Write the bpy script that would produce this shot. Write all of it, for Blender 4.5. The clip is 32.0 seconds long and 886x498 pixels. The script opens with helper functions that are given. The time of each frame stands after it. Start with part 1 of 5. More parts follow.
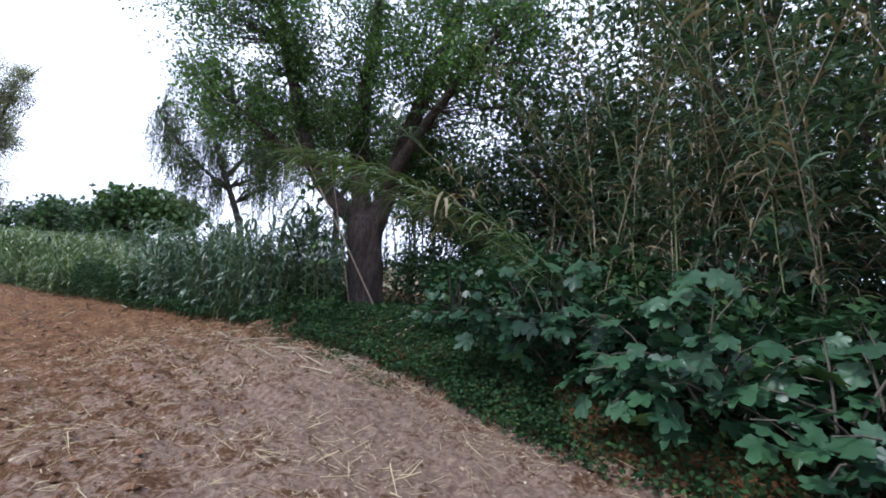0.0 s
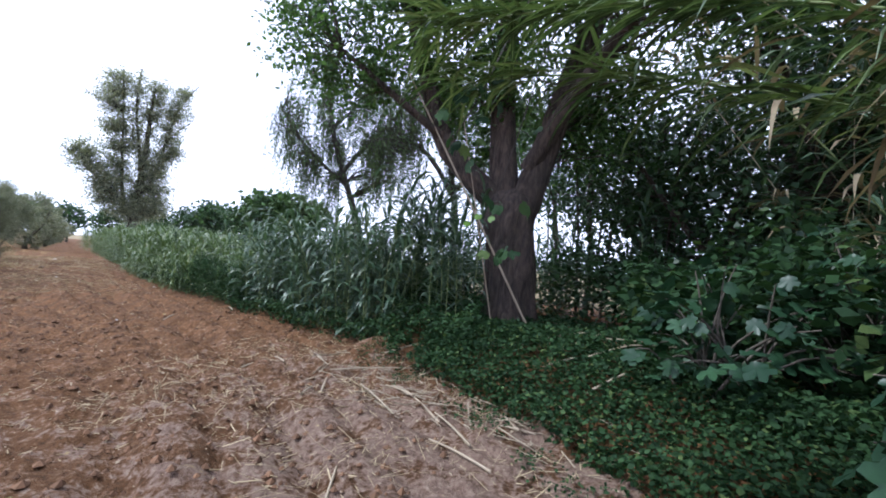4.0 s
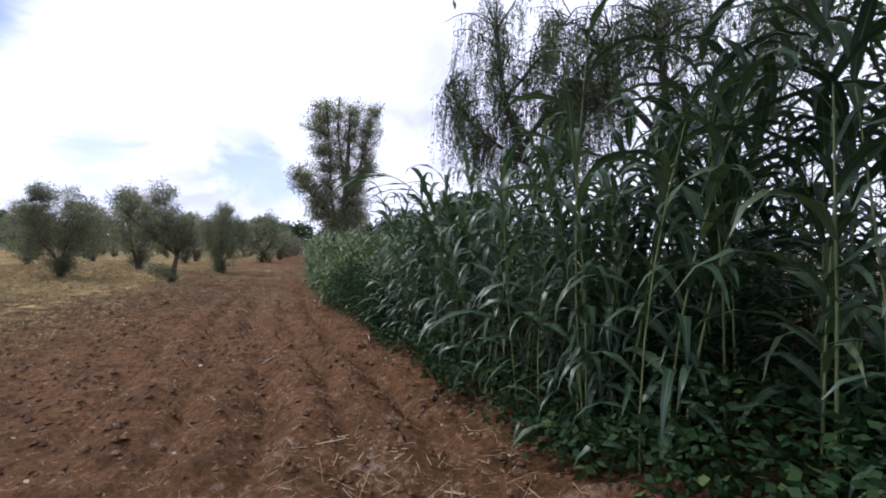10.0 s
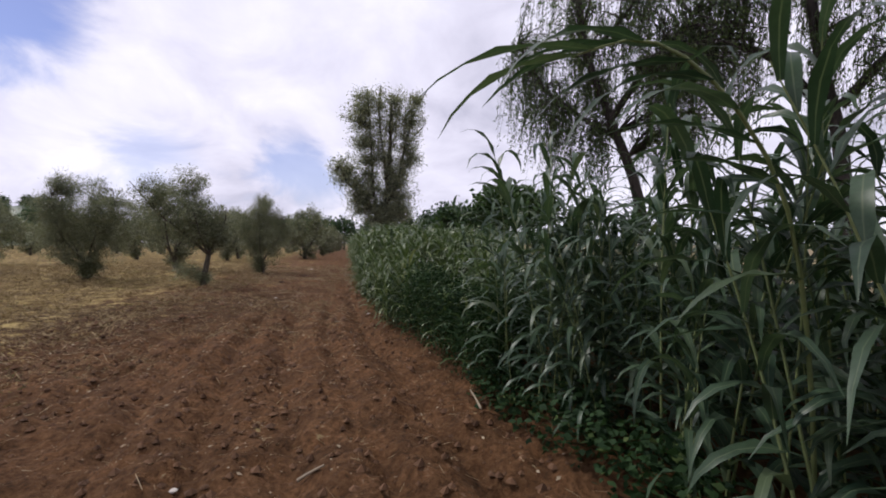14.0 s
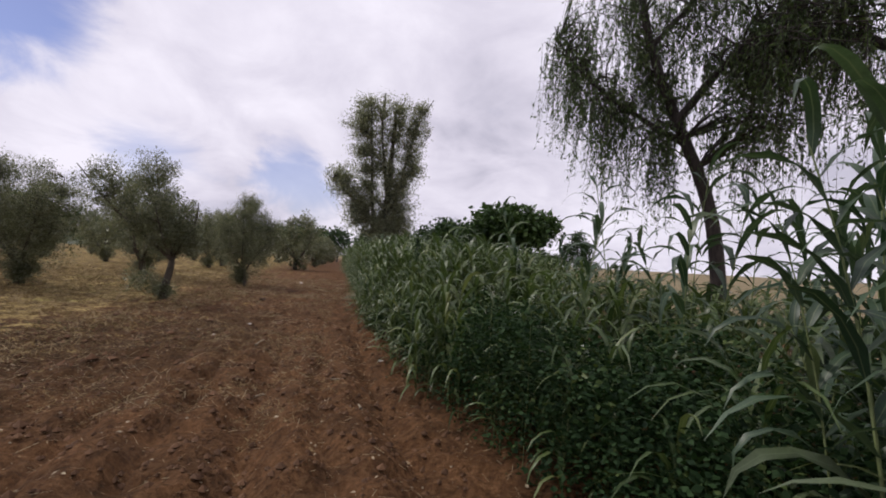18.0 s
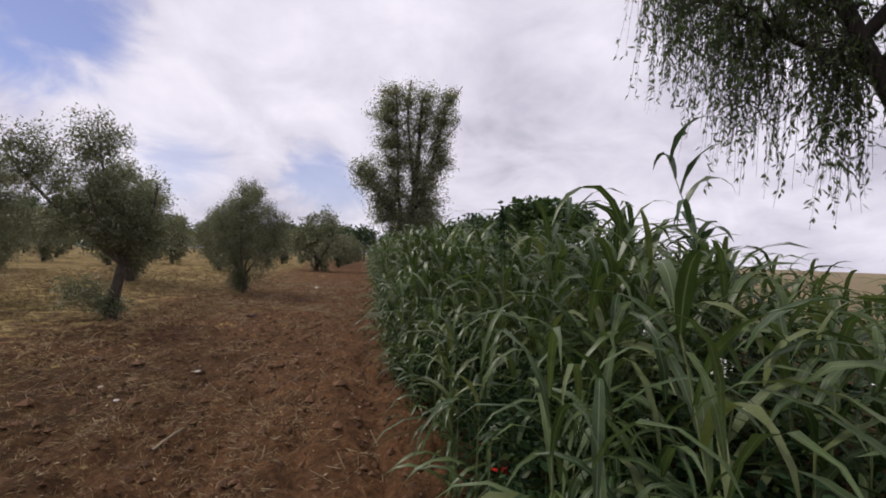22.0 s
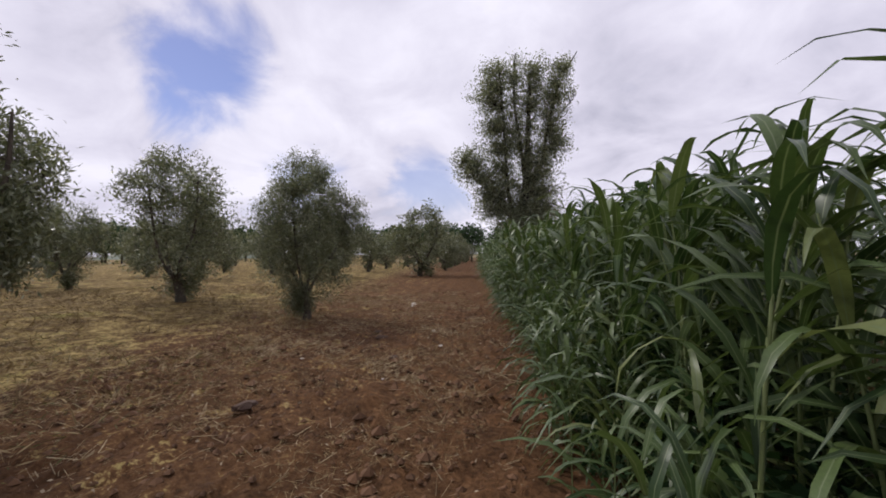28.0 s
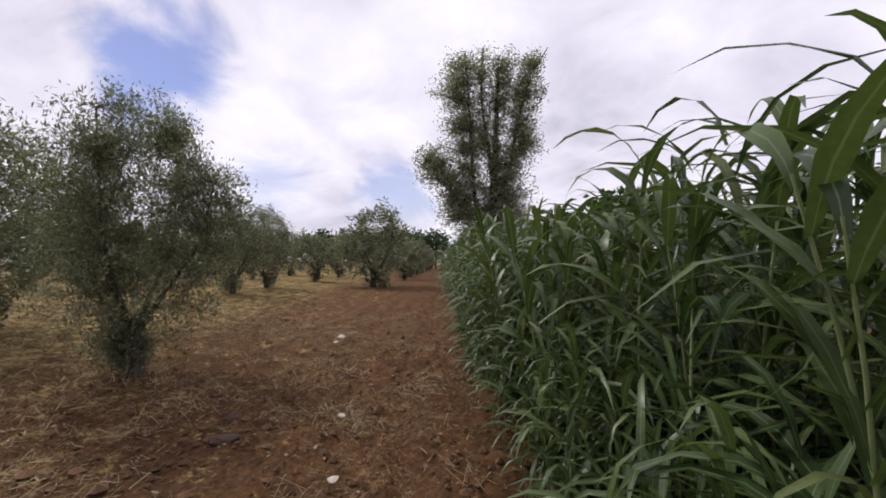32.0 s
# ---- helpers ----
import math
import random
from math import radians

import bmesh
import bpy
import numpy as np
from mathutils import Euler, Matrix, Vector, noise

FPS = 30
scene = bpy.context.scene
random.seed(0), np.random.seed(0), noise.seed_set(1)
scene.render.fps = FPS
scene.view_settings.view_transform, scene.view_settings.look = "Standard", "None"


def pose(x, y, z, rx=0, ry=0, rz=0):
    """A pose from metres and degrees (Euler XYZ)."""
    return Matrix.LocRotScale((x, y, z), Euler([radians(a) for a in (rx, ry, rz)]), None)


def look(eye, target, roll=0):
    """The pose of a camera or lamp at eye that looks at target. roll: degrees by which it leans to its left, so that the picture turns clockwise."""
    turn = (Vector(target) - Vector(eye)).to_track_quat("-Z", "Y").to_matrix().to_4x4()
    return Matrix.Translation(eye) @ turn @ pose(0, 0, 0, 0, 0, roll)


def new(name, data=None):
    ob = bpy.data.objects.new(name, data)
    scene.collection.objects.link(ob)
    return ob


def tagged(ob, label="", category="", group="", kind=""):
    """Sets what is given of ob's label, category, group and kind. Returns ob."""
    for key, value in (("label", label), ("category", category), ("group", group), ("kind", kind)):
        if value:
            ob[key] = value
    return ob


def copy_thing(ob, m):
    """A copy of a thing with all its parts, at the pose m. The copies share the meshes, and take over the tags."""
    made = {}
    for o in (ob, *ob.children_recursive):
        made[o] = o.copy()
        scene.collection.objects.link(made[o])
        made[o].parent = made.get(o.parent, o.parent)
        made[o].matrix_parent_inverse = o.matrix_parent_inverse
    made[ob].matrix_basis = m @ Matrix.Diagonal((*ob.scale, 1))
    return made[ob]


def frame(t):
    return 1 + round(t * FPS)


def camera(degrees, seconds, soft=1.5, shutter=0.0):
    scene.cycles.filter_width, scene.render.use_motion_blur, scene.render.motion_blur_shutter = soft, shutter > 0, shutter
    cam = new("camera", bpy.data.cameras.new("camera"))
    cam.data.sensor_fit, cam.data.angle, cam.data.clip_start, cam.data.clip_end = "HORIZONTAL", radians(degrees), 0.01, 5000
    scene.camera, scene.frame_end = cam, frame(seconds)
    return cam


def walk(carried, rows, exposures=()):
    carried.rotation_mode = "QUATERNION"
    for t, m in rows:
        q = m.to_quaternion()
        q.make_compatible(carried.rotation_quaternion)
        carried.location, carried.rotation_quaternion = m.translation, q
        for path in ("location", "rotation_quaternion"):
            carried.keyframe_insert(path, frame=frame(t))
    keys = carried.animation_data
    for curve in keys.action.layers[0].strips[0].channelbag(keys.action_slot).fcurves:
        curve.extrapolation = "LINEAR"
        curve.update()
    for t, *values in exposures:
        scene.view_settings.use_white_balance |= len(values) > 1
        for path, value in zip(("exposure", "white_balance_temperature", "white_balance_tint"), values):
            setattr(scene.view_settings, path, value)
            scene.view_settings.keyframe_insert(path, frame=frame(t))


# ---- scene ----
cam = camera(91.0, 32.0, soft=1.85)
PATH = [
    (0, (0.000, 0.000, 1.639), (-0.048, 1.997, 1.737), 3.68),
    (0.5, (-0.131, 0.482, 1.637), (-0.282, 2.463, 1.865), 3.52),
    (1, (-0.242, 0.944, 1.633), (-0.544, 2.904, 1.888), 2.69),
    (1.5, (-0.356, 1.364, 1.631), (-0.477, 3.352, 1.812), 3.58),
    (2, (-0.503, 1.750, 1.640), (-0.575, 3.746, 1.740), 6.78),
    (2.5, (-0.677, 2.115, 1.623), (-1.067, 4.072, 1.755), 5.07),
    (3, (-0.858, 2.461, 1.610), (-1.377, 4.390, 1.703), 4.27),
    (3.5, (-1.053, 2.768, 1.589), (-1.579, 4.696, 1.658), 4.46),
    (5.5, (-1.730, 3.880, 1.670), (-2.332, 5.787, 1.705), 3.49),
    (6, (-1.865, 4.165, 1.691), (-2.305, 6.116, 1.688), 3.31),
    (6.5, (-1.899, 4.512, 1.658), (-2.474, 6.428, 1.656), 2.20),
    (7, (-1.982, 4.861, 1.631), (-2.738, 6.713, 1.604), 0.32),
    (7.5, (-2.182, 5.290, 1.616), (-2.865, 7.167, 1.524), 3.11),
    (8, (-2.400, 5.691, 1.608), (-3.163, 7.539, 1.572), 3.49),
    (8.5, (-2.603, 6.165, 1.565), (-3.486, 7.959, 1.538), 2.50),
    (9, (-2.818, 6.576, 1.552), (-3.878, 8.272, 1.537), -1.40),
    (9.5, (-3.128, 6.949, 1.566), (-4.256, 8.595, 1.431), 2.18),
    (10, (-3.441, 7.276, 1.574), (-4.721, 8.813, 1.578), 0.85),
    (10.5, (-3.790, 7.603, 1.569), (-5.171, 9.050, 1.570), 2.02),
    (11, (-4.183, 7.877, 1.543), (-5.628, 9.259, 1.508), -1.29),
    (11.5, (-4.626, 8.113, 1.541), (-6.090, 9.473, 1.484), -0.35),
    (12, (-5.064, 8.316, 1.554), (-6.644, 9.543, 1.571), -0.98),
    (12.5, (-5.467, 8.506, 1.597), (-7.011, 9.776, 1.627), 2.01),
    (13, (-5.820, 8.634, 1.609), (-7.325, 9.950, 1.578), 1.78),
    (13.5, (-6.143, 8.755, 1.630), (-7.528, 10.197, 1.605), 2.60),
    (14, (-6.414, 8.944, 1.615), (-7.824, 10.361, 1.588), 0.18),
    (14.5, (-6.691, 9.147, 1.612), (-8.185, 10.475, 1.638), 2.81),
    (16.5, (-8.081, 9.627, 1.632), (-9.444, 11.088, 1.711), -2.48),
    (17, (-8.454, 9.883, 1.602), (-9.741, 11.413, 1.669), 1.34),
    (17.5, (-8.860, 10.209, 1.574), (-10.242, 11.654, 1.617), 1.78),
    (18, (-9.288, 10.510, 1.613), (-10.676, 11.950, 1.664), 3.06),
    (18.5, (-9.721, 10.777, 1.620), (-11.198, 12.126, 1.646), -0.49),
    (19, (-10.142, 11.050, 1.633), (-11.648, 12.365, 1.648), -2.07),
    (19.5, (-10.538, 11.335, 1.632), (-12.022, 12.677, 1.661), -2.12),
    (20, (-10.939, 11.579, 1.619), (-12.430, 12.911, 1.689), -0.59),
    (20.5, (-11.357, 11.834, 1.605), (-12.683, 13.331, 1.610), -0.40),
    (21, (-11.753, 12.171, 1.584), (-13.037, 13.704, 1.615), -0.53),
    (21.5, (-12.177, 12.573, 1.597), (-13.584, 13.994, 1.585), 4.11),
    (22, (-12.618, 12.990, 1.596), (-14.092, 14.343, 1.631), 2.19),
    (22.5, (-13.056, 13.386, 1.588), (-14.549, 14.715, 1.630), 0.38),
    (23, (-13.497, 13.749, 1.583), (-15.128, 14.905, 1.563), 0.22),
    (23.5, (-13.948, 14.067, 1.572), (-15.634, 15.142, 1.530), 1.85),
    (24, (-14.411, 14.378, 1.576), (-16.046, 15.530, 1.544), -1.48),
    (24.5, (-14.892, 14.687, 1.603), (-16.616, 15.700, 1.639), 1.23),
    (25, (-15.380, 14.942, 1.618), (-17.182, 15.807, 1.648), 2.68),
    (25.5, (-15.859, 15.177, 1.634), (-17.612, 16.139, 1.593), 1.78),
    (27.5, (-17.697, 16.017, 1.587), (-19.477, 16.930, 1.585), 1.58),
    (28, (-18.148, 16.257, 1.589), (-19.903, 17.216, 1.611), -0.50),
    (28.5, (-18.595, 16.494, 1.594), (-20.258, 17.602, 1.515), 3.21),
    (29, (-19.033, 16.754, 1.610), (-20.681, 17.887, 1.567), 2.92),
    (29.5, (-19.452, 17.015, 1.616), (-21.102, 18.144, 1.555), 0.36),
    (30, (-19.855, 17.326, 1.632), (-21.411, 18.581, 1.569), 1.00),
    (30.5, (-20.261, 17.671, 1.637), (-21.747, 19.008, 1.576), 0.64),
    (31, (-20.685, 18.014, 1.659), (-22.266, 19.236, 1.584), 1.44),
    (31.5, (-21.131, 18.352, 1.682), (-22.719, 19.568, 1.687), 3.06),
    (32, (-21.552, 18.696, 1.657), (-23.224, 19.791, 1.710), -0.10),
]
walk(cam, [(t, look(eye, target, roll)) for t, eye, target, roll in PATH],
     exposures=[(0.0, 1.34, 5450, 8), (1.0, 1.6, 5400, 8), (2.0, 1.6, 5400, 8), (3.0, 1.66, 5350, 8), (4.0, 1.45, 5400, 8), (5.6, 1.05, 5350, 8), (6.2, 1.02, 5350, 8), (7.2, 1.18, 5400, 9), (9.0, 0.95, 5650, 10), (11.0, 0.45, 5900, 13), (12.0, 0.38, 6050, 13), (13.0, 0.26, 6150, 13), (14.0, 0.22, 6300, 13), (18.0, 0.06, 6550, 13), (20.0, 0.05, 6700, 13), (23.0, 0.03, 6500, 12), (25.0, 0.02, 6400, 12), (28.0, 0.1, 6420, 12), (30.0, 0.24, 6550, 12), (32.0, 0.26, 6550, 12)])

# ---- daylight: broken cloud, weak sun ----
SUN_ELEVATION, SUN_BEARING = radians(50), radians(105)  # bearing counted from +y towards -x
world = bpy.data.worlds.new("world")
scene.world = world
world.use_nodes = True
wn, wl = world.node_tree.nodes, world.node_tree.links
wn.clear()


def wnode(kind, **values):
    n = wn.new(kind)
    for key, value in values.items():
        n.inputs[int(key[1:]) if key[0] == "i" and key[1:].isdigit() else key].default_value = value
    return n


coords = wnode("ShaderNodeTexCoord")
split = wnode("ShaderNodeSeparateXYZ")
wl.new(coords.outputs["Generated"], split.inputs[0])


def wmath(op, a, b=None, c=None):
    n = wn.new("ShaderNodeMath")
    n.operation = op
    for k, val in enumerate((a, b, c)):
        if val is None:
            continue
        if isinstance(val, (int, float)):
            n.inputs[k].default_value = val
        else:
            wl.new(val, n.inputs[k])
    return n.outputs[0]


height = wmath("ADD", wmath("MAXIMUM", split.outputs["Z"], 0.0), 0.42)
flat = wnode("ShaderNodeCombineXYZ")
wl.new(wmath("DIVIDE", split.outputs["X"], height), flat.inputs[0])
wl.new(wmath("DIVIDE", split.outputs["Y"], height), flat.inputs[1])
clouds = wnode("ShaderNodeTexNoise", Scale=1.4, Detail=9.0, Roughness=0.56, Distortion=0.25)
wl.new(flat.outputs[0], clouds.inputs["Vector"])
billow = wnode("ShaderNodeTexNoise", Scale=3.4, Detail=7.0, Roughness=0.55, Distortion=0.5)
wl.new(flat.outputs[0], billow.inputs["Vector"])


def gap(bearing, elevation, inner, outer):
    """A soft-edged opening in the cloud round one direction."""
    d = Vector((-math.sin(radians(bearing)) * math.cos(radians(elevation)), math.cos(radians(bearing)) * math.cos(radians(elevation)), math.sin(radians(elevation))))
    dot = wn.new("ShaderNodeVectorMath")
    dot.operation = "DOT_PRODUCT"
    wl.new(coords.outputs["Generated"], dot.inputs[0])
    dot.inputs[1].default_value = d
    angle = wmath("ARCCOSINE", dot.outputs["Value"])
    wob = wmath("MULTIPLY_ADD", billow.outputs["Fac"], 0.34, wmath("ADD", angle, -0.17))
    ramp = wn.new("ShaderNodeMapRange")
    ramp.interpolation_type = "SMOOTHSTEP"
    wl.new(wob, ramp.inputs[0])
    ramp.inputs[1].default_value, ramp.inputs[2].default_value = radians(inner), radians(outer)
    ramp.inputs[3].default_value, ramp.inputs[4].default_value = 1.0, 0.0
    return ramp.outputs[0]


opening = wmath("MAXIMUM", gap(90, 20.5, 2.5, 8.5), wmath("MULTIPLY", gap(62.5, 8.7, 1, 6), 0.7))
opening = wmath("MAXIMUM", opening, wmath("MULTIPLY", gap(79, 8, 0, 7), 0.5))
opening = wmath("MAXIMUM", opening, wmath("MULTIPLY", gap(150, 40, 5, 25), 0.9))
thin = wn.new("ShaderNodeMapRange")
thin.interpolation_type = "SMOOTHSTEP"
wl.new(clouds.outputs["Fac"], thin.inputs[0])
thin.inputs[1].default_value, thin.inputs[2].default_value = 0.25, 0.36
thin.inputs[3].default_value, thin.inputs[4].default_value = 0.6, 1.0
cover = wmath("MULTIPLY", thin.outputs[0], wmath("SUBTRACT", 1.0, opening))
shade = wn.new("ShaderNodeValToRGB")
shade.color_ramp.elements[0].position, shade.color_ramp.elements[0].color = 0.30, (0.40, 0.40, 0.50, 1)
shade.color_ramp.elements[1].position, shade.color_ramp.elements[1].color = 0.62, (0.88, 0.86, 0.96, 1)
mid = shade.color_ramp.elements.new(0.46)
mid.color = (0.68, 0.66, 0.77, 1)
wl.new(wmath("MULTIPLY_ADD", billow.outputs["Fac"], 0.45, wmath("MULTIPLY", clouds.outputs["Fac"], 0.55)), shade.inputs[0])
sky = wn.new("ShaderNodeTexSky")
sky.sky_type, sky.sun_disc = "NISHITA", False
sky.dust_density, sky.ozone_density = 0.3, 3.0
sky.sun_elevation, sky.sun_rotation = SUN_ELEVATION, -SUN_BEARING
sky_strength = wnode("ShaderNodeVectorMath")
sky_strength.operation = "SCALE"
wl.new(sky.outputs[0], sky_strength.inputs[0])
sky_strength.inputs["Scale"].default_value = 0.088
blend = wn.new("ShaderNodeMix")
blend.data_type = "RGBA"
wl.new(cover, blend.inputs["Factor"])
tint = wn.new("ShaderNodeMix")
tint.data_type, tint.blend_type = "RGBA", "MULTIPLY"
tint.inputs["Factor"].default_value = 1.0
tint.inputs["B"].default_value = (1.12, 0.93, 1.06, 1)
wl.new(sky_strength.outputs[0], tint.inputs["A"])
wl.new(tint.outputs["Result"], blend.inputs["A"])
wl.new(shade.outputs[0], blend.inputs["B"])
back = wnode("ShaderNodeBackground", Strength=1.0)
wl.new(blend.outputs["Result"], back.inputs["Color"])
out = wn.new("ShaderNodeOutputWorld")
wl.new(back.outputs[0], out.inputs[0])

sun = new("sun", bpy.data.lights.new("sun", "SUN"))
sun.data.energy, sun.data.angle, sun.data.color = 1.7, radians(7), (1.0, 0.95, 0.87)
sun.matrix_basis = look((0, 0, 60), (60 * math.sin(SUN_BEARING) / math.tan(SUN_ELEVATION), -60 * math.cos(SUN_BEARING) / math.tan(SUN_ELEVATION), 0))

# ---- materials ----
def nodes_of(name):
    m = bpy.data.materials.new(name)
    m.use_nodes = True
    nt = m.node_tree
    return m, nt.nodes, nt.links, nt.nodes["Principled BSDF"]


def ramp_node(n, stops):
    r = n.new("ShaderNodeValToRGB")
    r.color_ramp.elements[0].position, r.color_ramp.elements[0].color = stops[0][0], (*stops[0][1], 1)
    r.color_ramp.elements[1].position, r.color_ramp.elements[1].color = stops[-1][0], (*stops[-1][1], 1)
    for p, c in stops[1:-1]:
        r.color_ramp.elements.new(p).color = (*c, 1)
    return r


def noise_node(n, l, scale, detail=6.0, rough=0.6, vec=None):
    t = n.new("ShaderNodeTexNoise")
    t.inputs["Scale"].default_value, t.inputs["Detail"].default_value, t.inputs["Roughness"].default_value = scale, detail, rough
    if vec is not None:
        l.new(vec, t.inputs["Vector"])
    return t


def mix_col(n, l, fac, a, b, mode="MIX"):
    m = n.new("ShaderNodeMix")
    m.data_type, m.blend_type = "RGBA", mode
    for key, val in (("Factor", fac), ("A", a), ("B", b)):
        if isinstance(val, (int, float)):
            m.inputs[key].default_value = val
        elif isinstance(val, tuple):
            m.inputs[key].default_value = (*val, 1)
        else:
            l.new(val, m.inputs[key])
    return m.outputs["Result"]


def bump(n, l, bsdf, height, strength, distance):
    b = n.new("ShaderNodeBump")
    b.inputs["Strength"].default_value, b.inputs["Distance"].default_value = strength, distance
    l.new(height, b.inputs["Height"])
    l.new(b.outputs[0], bsdf.inputs["Normal"])


def leaf_mat(name, dark, light, odd, gloss=0.45, through_light=0.3, odd_from=0.9, rib=None, shine=0.35):
    """Foliage: each leaf takes its own tone; some are of an odd colour (young or dry)."""
    m, n, l, b = nodes_of(name)
    geo, info = n.new("ShaderNodeNewGeometry"), n.new("ShaderNodeObjectInfo")
    add = n.new("ShaderNodeMath")
    add.operation = "ADD"
    l.new(geo.outputs["Random Per Island"], add.inputs[0])
    l.new(info.outputs["Random"], add.inputs[1])
    frac = n.new("ShaderNodeMath")
    frac.operation = "FRACT"
    l.new(add.outputs[0], frac.inputs[0])
    r = ramp_node(n, [(0.0, dark), (odd_from - 0.12, light), (odd_from, light), (1.0, odd)])
    l.new(frac.outputs[0], r.inputs[0])
    tex = n.new("ShaderNodeTexCoord")
    blot = noise_node(n, l, 1.7, 4.0, 0.6, tex.outputs["Object"])
    tone = ramp_node(n, [(0.3, (0.72, 0.74, 0.72)), (0.7, (1.12, 1.1, 1.05))])
    l.new(blot.outputs["Fac"], tone.inputs[0])
    col = mix_col(n, l, 1.0, r.outputs[0], tone.outputs[0], "MULTIPLY")
    fine = noise_node(n, l, 60.0, 3.0, 0.6, tex.outputs["Object"])
    veins = ramp_node(n, [(0.3, (0.85, 0.85, 0.85)), (0.7, (1.1, 1.1, 1.1))])
    l.new(fine.outputs["Fac"], veins.inputs[0])
    col = mix_col(n, l, 1.0, col, veins.outputs[0], "MULTIPLY")
    if rib:
        at = n.new("ShaderNodeAttribute")
        at.attribute_name = "rib"
        edge_r = ramp_node(n, [(0.86, (0, 0, 0)), (0.96, (1, 1, 1))])
        l.new(at.outputs["Fac"], edge_r.inputs[0])
        col = mix_col(n, l, edge_r.outputs[0], col, rib)
    l.new(col, b.inputs["Base Color"])
    b.inputs["Roughness"].default_value = gloss
    b.inputs["Specular IOR Level"].default_value = shine
    tr = n.new("ShaderNodeBsdfTranslucent")
    l.new(mix_col(n, l, 1.0, col, (1.2, 1.25, 0.8), "MULTIPLY"), tr.inputs["Color"])
    mixer = n.new("ShaderNodeMixShader")
    mixer.inputs[0].default_value = through_light
    l.new(b.outputs[0], mixer.inputs[1])
    l.new(tr.outputs[0], mixer.inputs[2])
    l.new(mixer.outputs[0], n["Material Output"].inputs[0])
    return m


def bark_mat(name, dark, light, scale=9.0, depth=0.03):
    m, n, l, b = nodes_of(name)
    tex = n.new("ShaderNodeTexCoord")
    mp = n.new("ShaderNodeMapping")
    mp.inputs["Scale"].default_value = (1, 1, 0.22)
    l.new(tex.outputs["Object"], mp.inputs[0])
    ridge = noise_node(n, l, scale, 8.0, 0.65, mp.outputs[0])
    ridge.inputs["Distortion"].default_value = 0.6
    blot = noise_node(n, l, 1.6, 3.0, 0.5, tex.outputs["Object"])
    r = ramp_node(n, [(0.32, dark), (0.5, tuple((a + c) / 2 for a, c in zip(dark, light))), (0.68, light)])
    l.new(ridge.outputs["Fac"], r.inputs[0])
    tone = ramp_node(n, [(0.35, (0.7, 0.72, 0.66)), (0.65, (1.1, 1.05, 1.0))])
    l.new(blot.outputs["Fac"], tone.inputs[0])
    l.new(mix_col(n, l, 1.0, r.outputs[0], tone.outputs[0], "MULTIPLY"), b.inputs["Base Color"])
    b.inputs["Roughness"].default_value = 0.9
    bump(n, l, b, ridge.outputs["Fac"], 0.9, depth)
    return m


def plain_mat(name, dark, light, scale, rough=0.85, depth=0.004):
    """A dull surface with grain and stains: stone, straw, dry cane, clod."""
    m, n, l, b = nodes_of(name)
    tex, info, geo = n.new("ShaderNodeTexCoord"), n.new("ShaderNodeObjectInfo"), n.new("ShaderNodeNewGeometry")
    t = noise_node(n, l, scale, 6.0, 0.65, tex.outputs["Object"])
    s = n.new("ShaderNodeMath")
    s.operation = "MULTIPLY_ADD"
    l.new(geo.outputs["Random Per Island"], s.inputs[0])
    s.inputs[1].default_value = 0.45
    l.new(t.outputs["Fac"], s.inputs[2])
    s2 = n.new("ShaderNodeMath")
    s2.operation = "MULTIPLY_ADD"
    l.new(info.outputs["Random"], s2.inputs[0])
    s2.inputs[1].default_value = 0.2
    l.new(s.outputs[0], s2.inputs[2])
    r = ramp_node(n, [(0.3, dark), (1.0, light)])
    l.new(s2.outputs[0], r.inputs[0])
    l.new(r.outputs[0], b.inputs["Base Color"])
    b.inputs["Roughness"].default_value = rough
    bump(n, l, b, t.outputs["Fac"], 0.5, depth)
    return m


